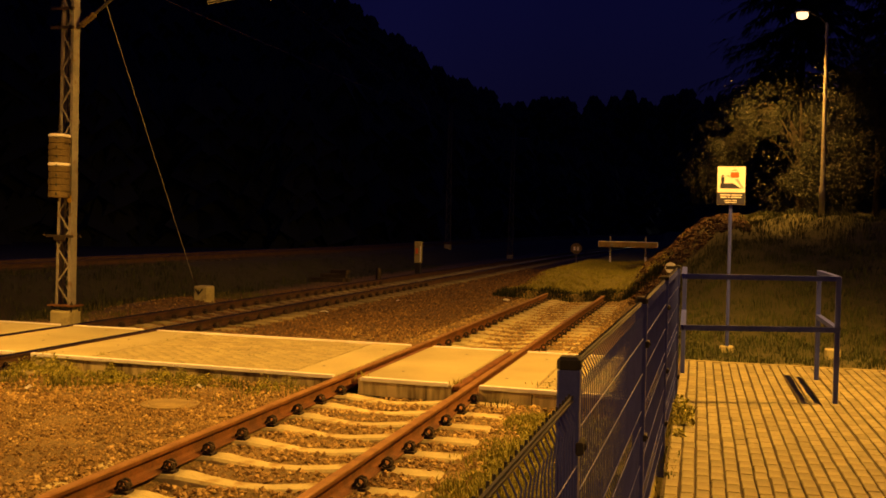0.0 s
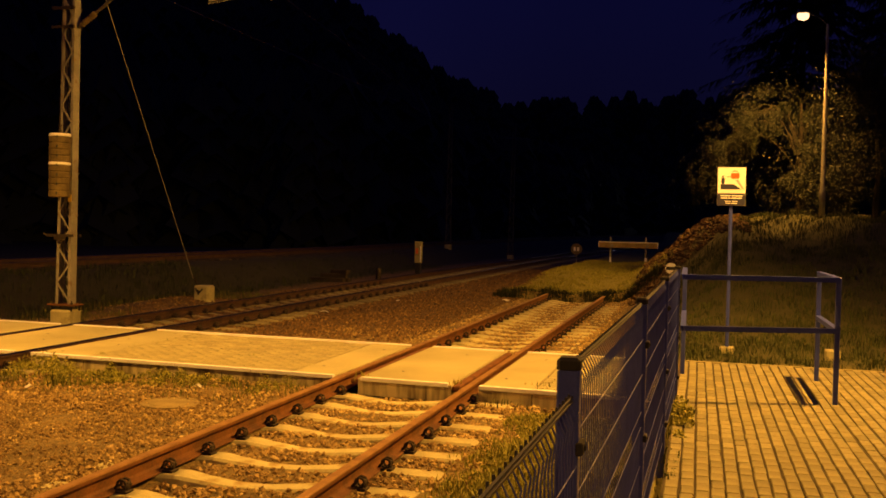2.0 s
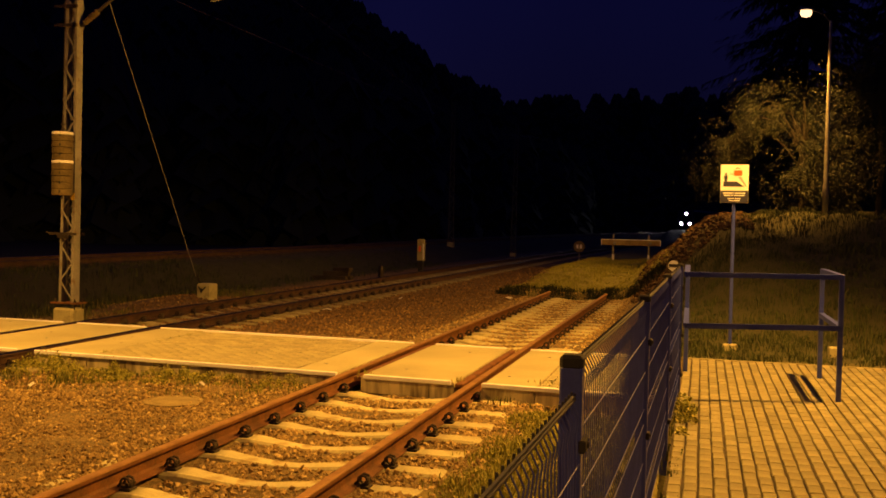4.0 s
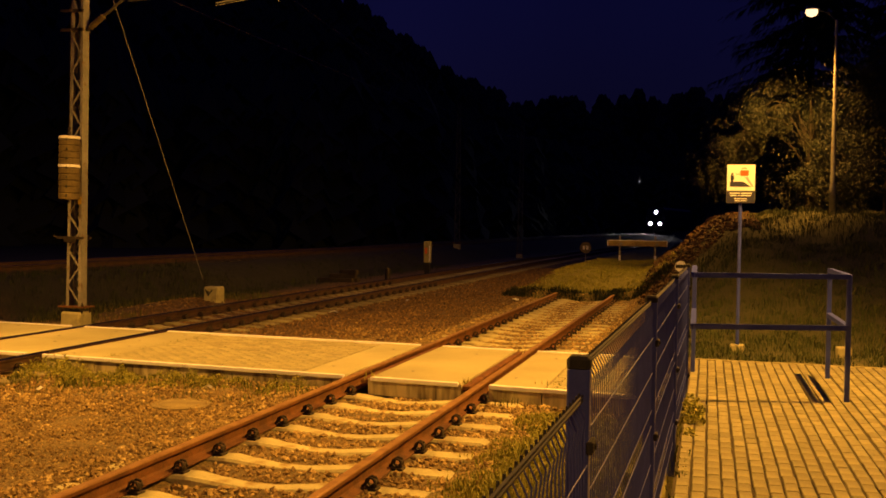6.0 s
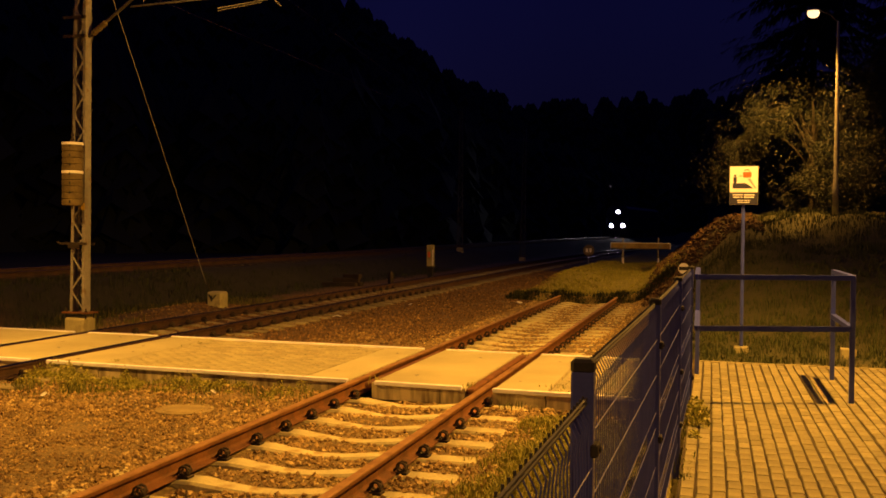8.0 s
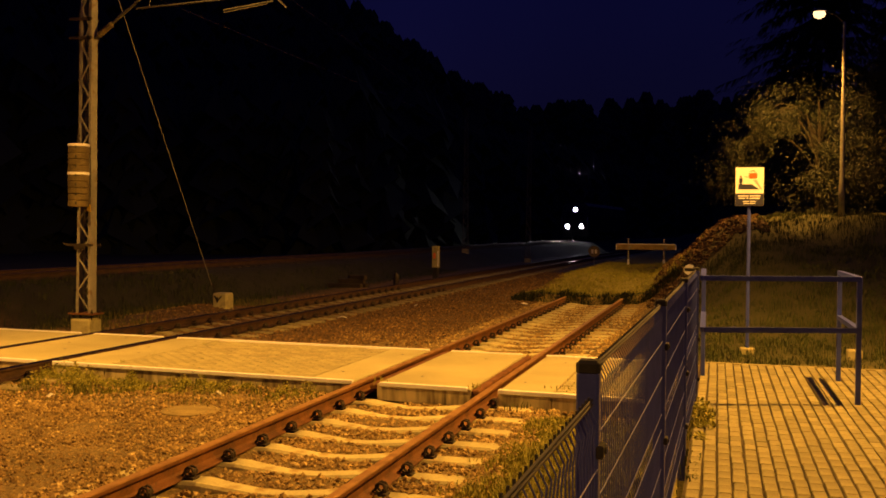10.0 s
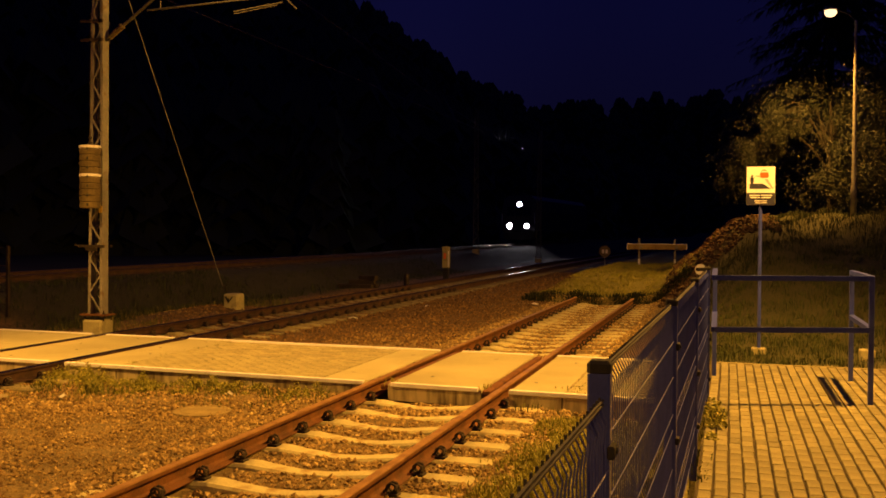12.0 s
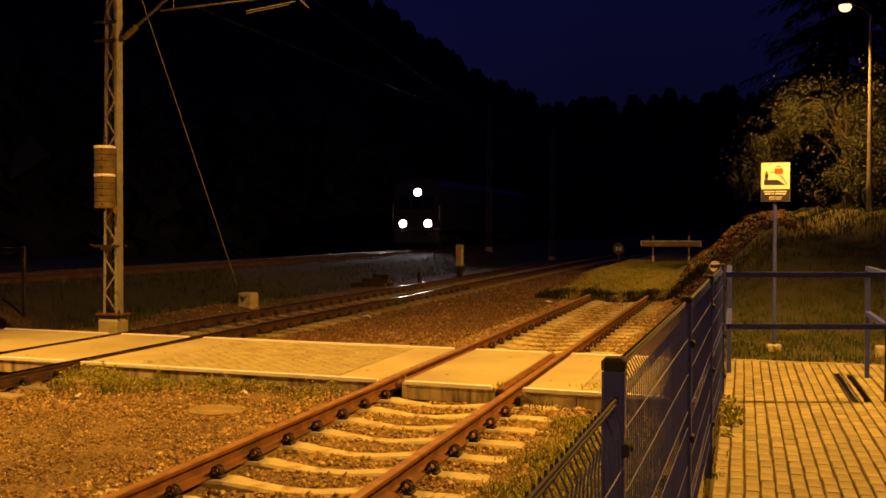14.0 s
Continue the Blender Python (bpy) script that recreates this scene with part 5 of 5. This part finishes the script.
def paver_rest(name, dark, light):
    m, n, l, b = nodes_of(name)
    g = n.new("ShaderNodeNewGeometry")
    r = n.new("ShaderNodeValToRGB")
    r.color_ramp.elements[0].color, r.color_ramp.elements[1].color = (*dark, 1), (*light, 1)
    l.new(g.outputs["Random Per Island"], r.inputs[0])
    t = n.new("ShaderNodeTexNoise")
    t.inputs["Scale"].default_value, t.inputs["Detail"].default_value = 30, 8
    l.new(g.outputs["Position"], t.inputs[0])
    x = n.new("ShaderNodeMixRGB")
    x.blend_type, x.inputs[0].default_value = "OVERLAY", 0.5
    l.new(r.outputs[0], x.inputs[1])
    l.new(t.outputs[0], x.inputs[2])
    l.new(x.outputs[0], b.inputs["Base Color"])
    b.inputs["Roughness"].default_value = 0.9
    return m


PAVERREST = paver_rest("paving_block_field", (0.165, 0.15, 0.072), (0.26, 0.238, 0.118))
CROSSREST = paver_rest("crossing_block_field", (0.30, 0.27, 0.13), (0.42, 0.385, 0.19))


def build_pavement():
    bm = bmesh.new()
    box(bm, 7.87, -13.2, -0.10, 9.90, 53.4, 0.164)
    p = obj("pavement", bm, JOINT)
    tagged(p, "worn concrete block paving with dark sandy joints", "pavement", kind="structure")
    me = block_mesh("paving_block", 0.085, 0.190, 0.03, 0.006, PAVER)
    rnd = random.Random(3)
    spots = []
    for c in range(39):
        x = 2.985 + c * 0.101 + rnd.uniform(-0.002, 0.002)
        y = -4.0 + (0.1 if c % 2 else 0.0) + rnd.uniform(-0.03, 0.03)
        drift = rnd.uniform(-0.004, 0.004)
        while y < 13.35:
            if x < 6.5:
                spots.append((x + drift * math.sin(y * 0.9) + rnd.gauss(0, 0.0022), y, rnd.uniform(-0.002, 0.002), rnd.gauss(0, 0.005), rnd.gauss(0, 0.006)))
            y += 0.2
    lay(p, spots, me, "paving_block", 300, lambda s: s[1] + (0.0 if s[1] > 4.3 and s[0] < 3.25 + 0.205 * s[1] else 100.0), PAVERREST)
    # kerb course along the grass
    ke = block_mesh("kerb_block", 0.49, 0.08, 0.08, 0.008, PAVER)
    for i in range(14):
        share("kerb_block", ke, p, pose(3.2 + 0.5 * i, 13.46, -0.006 + rnd.uniform(-0.004, 0.004)))


build_pavement()


def build_crossing_blocks():
    me = block_mesh("crossing_block", 0.184, 0.084, 0.03, 0.008, CROSSBLOCK)
    rnd = random.Random(8)
    spots = []
    row = 0
    y = 10.25
    while y < 13.8:
        for x0, x1 in ((-4.24, -1.44), (1.46, 2.86)):
            x = x0 + 0.1 + (0.1 if row % 2 else 0)
            while x < x1 - 0.09:
                if front(x) + 0.11 < y < back(x) - 0.11:
                    spots.append((x, y, -0.014 + rnd.uniform(-0.004, 0.004), rnd.gauss(0, 0.01), rnd.gauss(0, 0.006)))
                x += 0.2
        y += 0.1
        row += 1
    half = block_mesh("half_block", 0.090, 0.090, 0.025, 0.006, CROSSBLOCK)
    for i in range(1, row, 2):
        yh = 10.25 + 0.1 * i
        for xh in (-4.19, -1.49, 1.51, 2.81):
            if front(xh) + 0.11 < yh < back(xh) - 0.11:
                share("half_block", half, crossing, pose(xh, yh, -0.014 + rnd.uniform(-0.004, 0.004)))
    lay(crossing, spots, me, "crossing_block", 300, lambda s: s[1], CROSSREST)


build_crossing_blocks()


def build_litter():
    for x, y, w, d, a in ((-4.6, 19.6, 0.10, 0.06, 20), (-1.62, 24.4, 0.14, 0.09, -15), (-4.1, 23.4, 0.07, 0.05, 40), (-2.2, 9.75, 0.05, 0.03, 10), (-4.0, 9.3, 0.05, 0.04, 60), (-8.3, 14.6, 0.12, 0.05, 5)):
        bm = bmesh.new()
        v = [bm.verts.new(p) for p in ((-w, -d, 0.02), (0, -d * 1.1, 0.05), (w, -d * 0.8, 0.015), (w * 0.9, d, 0.03), (0.1 * w, d * 0.9, 0.06), (-w, d, 0.025))]
        bm.faces.new((v[0], v[1], v[4], v[5]))
        bm.faces.new((v[1], v[2], v[3], v[4]))
        bmesh.ops.solidify(bm, geom=bm.faces[:], thickness=0.004)
        o = obj("paper_scrap", bm, EDGE)
        o.matrix_basis = pose(x, y, land_z(x, y) + 0.01, 0, 0, a)
        tagged(o, "small crumpled white paper scrap on the stones", "litter", "litter on the stones")


build_litter()


def build_train():
    t = base("train", pose(0, 0, 0), "dark electric train approaching with three white headlights", "train")
    bm = bmesh.new()
    prof = [(-1.42, 1.0), (-1.42, 2.5), (-1.30, 3.4), (-0.9, 3.75), (0.9, 3.75), (1.30, 3.4), (1.42, 2.5), (1.42, 1.0)]
    rows = []
    for y, k, dz in ((0.0, 0.96, 0), (0.12, 1.0, 0), (19.9, 1.0, 0), (20.0, 0.97, 0)):
        rows.append([bm.verts.new((x * k, y + (0.22 * max(0, z - 2.0) if y < 1 else 0), z)) for x, z in prof])
    for a, b in zip(rows, rows[1:]):
        for i in range(len(prof)):
            j = (i + 1) % len(prof)
            bm.faces.new((a[i], a[j], b[j], b[i]))
    bm.faces.new(rows[0])
    bm.faces.new(rows[-1][::-1])
    part("body", bm, TRAINPAINT, t)
    for x in (-0.68, 0.0, 0.68):
        bm = bmesh.new()
        v = [bm.verts.new((x + a, -0.012 + 0.22 * (z - 2.0), z)) for a, z in ((-0.31, 2.15), (0.31, 2.15), (0.29, 2.85), (-0.29, 2.85))]
        bm.faces.new(v)
        bmesh.ops.solidify(bm, geom=bm.faces[:], thickness=0.02)
        part("windscreen", bm, GLASS, t, "dark windscreen pane")
    for x, z in ((-0.70, 1.37), (0.70, 1.37), (0.05, 3.05)):
        bm = bmesh.new()
        y = -0.02 + 0.22 * max(0, z - 2.0)
        vs = lathe(bm, [(0.185, -0.20), (0.205, -0.20), (0.215, 0.16), (0.20, 0.16), (0.187, 0.05)], 24)
        bmesh.ops.transform(bm, matrix=Matrix.Translation((x, y, z)) @ Matrix.Rotation(radians(90), 4, "X"), verts=vs)
        hl = part("headlight", bm, BLACK, t)
        # lens made oversized, its width standing for the glare around the lamp
        bm = bmesh.new()
        vs = lathe(bm, [(0.185, 0.055), (0.18, 0.06), (0.10, 0.07), (0.02, 0.073)], 24)
        bmesh.ops.transform(bm, matrix=Matrix.Translation((x, y, z)) @ Matrix.Rotation(radians(90), 4, "X"), verts=vs)
        part("lens", bm, HEADLIGHT, hl, "bright white headlight lens")
    for x in (-0.87, 0.87):
        bm = bmesh.new()
        rod(bm, (x, 0.1, 1.0), (x, -0.45, 1.0), 0.09, seg=14)
        rod(bm, (x, -0.45, 1.0), (x, -0.50, 1.0), 0.22, seg=18)
        part("buffer", bm, BLACK, t)
        bm = bmesh.new()
        rod(bm, (x * 1.5, -0.02, 1.55), (x * 1.5, -0.02, 2.35), 0.014, seg=8)
        part("grab_rail", bm, WHITE, t, "pale grab rail")
    bm = bmesh.new()
    box(bm, 0, 0.15, 0.62, 2.5, 0.10, 0.62, 0.03)
    part("snow_plough", bm, BLACK, t)
    for yb in (3.2, 16.8):
        bm = bmesh.new()
        box(bm, 0, yb, 0.62, 2.2, 3.2, 0.34, 0.05)
        bg2 = part("bogie", bm, BLACK, t)
        for dy in (-1.25, 1.25):
            for sx in (-1, 1):
                bm = bmesh.new()
                rod(bm, (sx * 0.69, yb + dy, 0.46), (sx * 0.80, yb + dy, 0.46), 0.46, seg=20)
                part("wheel", bm, DARKSTEEL, bg2)
    return t


train = build_train()


def motions():
    rows = []
    for s, y in ((0.0, 217.0), (1.5, 199.2), (3.0, 181.1), (5.5, 150.3), (6.5, 138.8), (8.0, 121.0), (10.5, 92.7), (11.0, 86.9), (12.0, 74.7), (13.0, 62.4), (14.0, 49.4)):
        slope = track3_x(y + 5) - track3_x(y - 5)
        rows.append((s, pose(track3_x(y), y, track3_z(y), 0, 0, -math.degrees(math.atan(slope / 10)))))
    walk(train, rows)


motions()
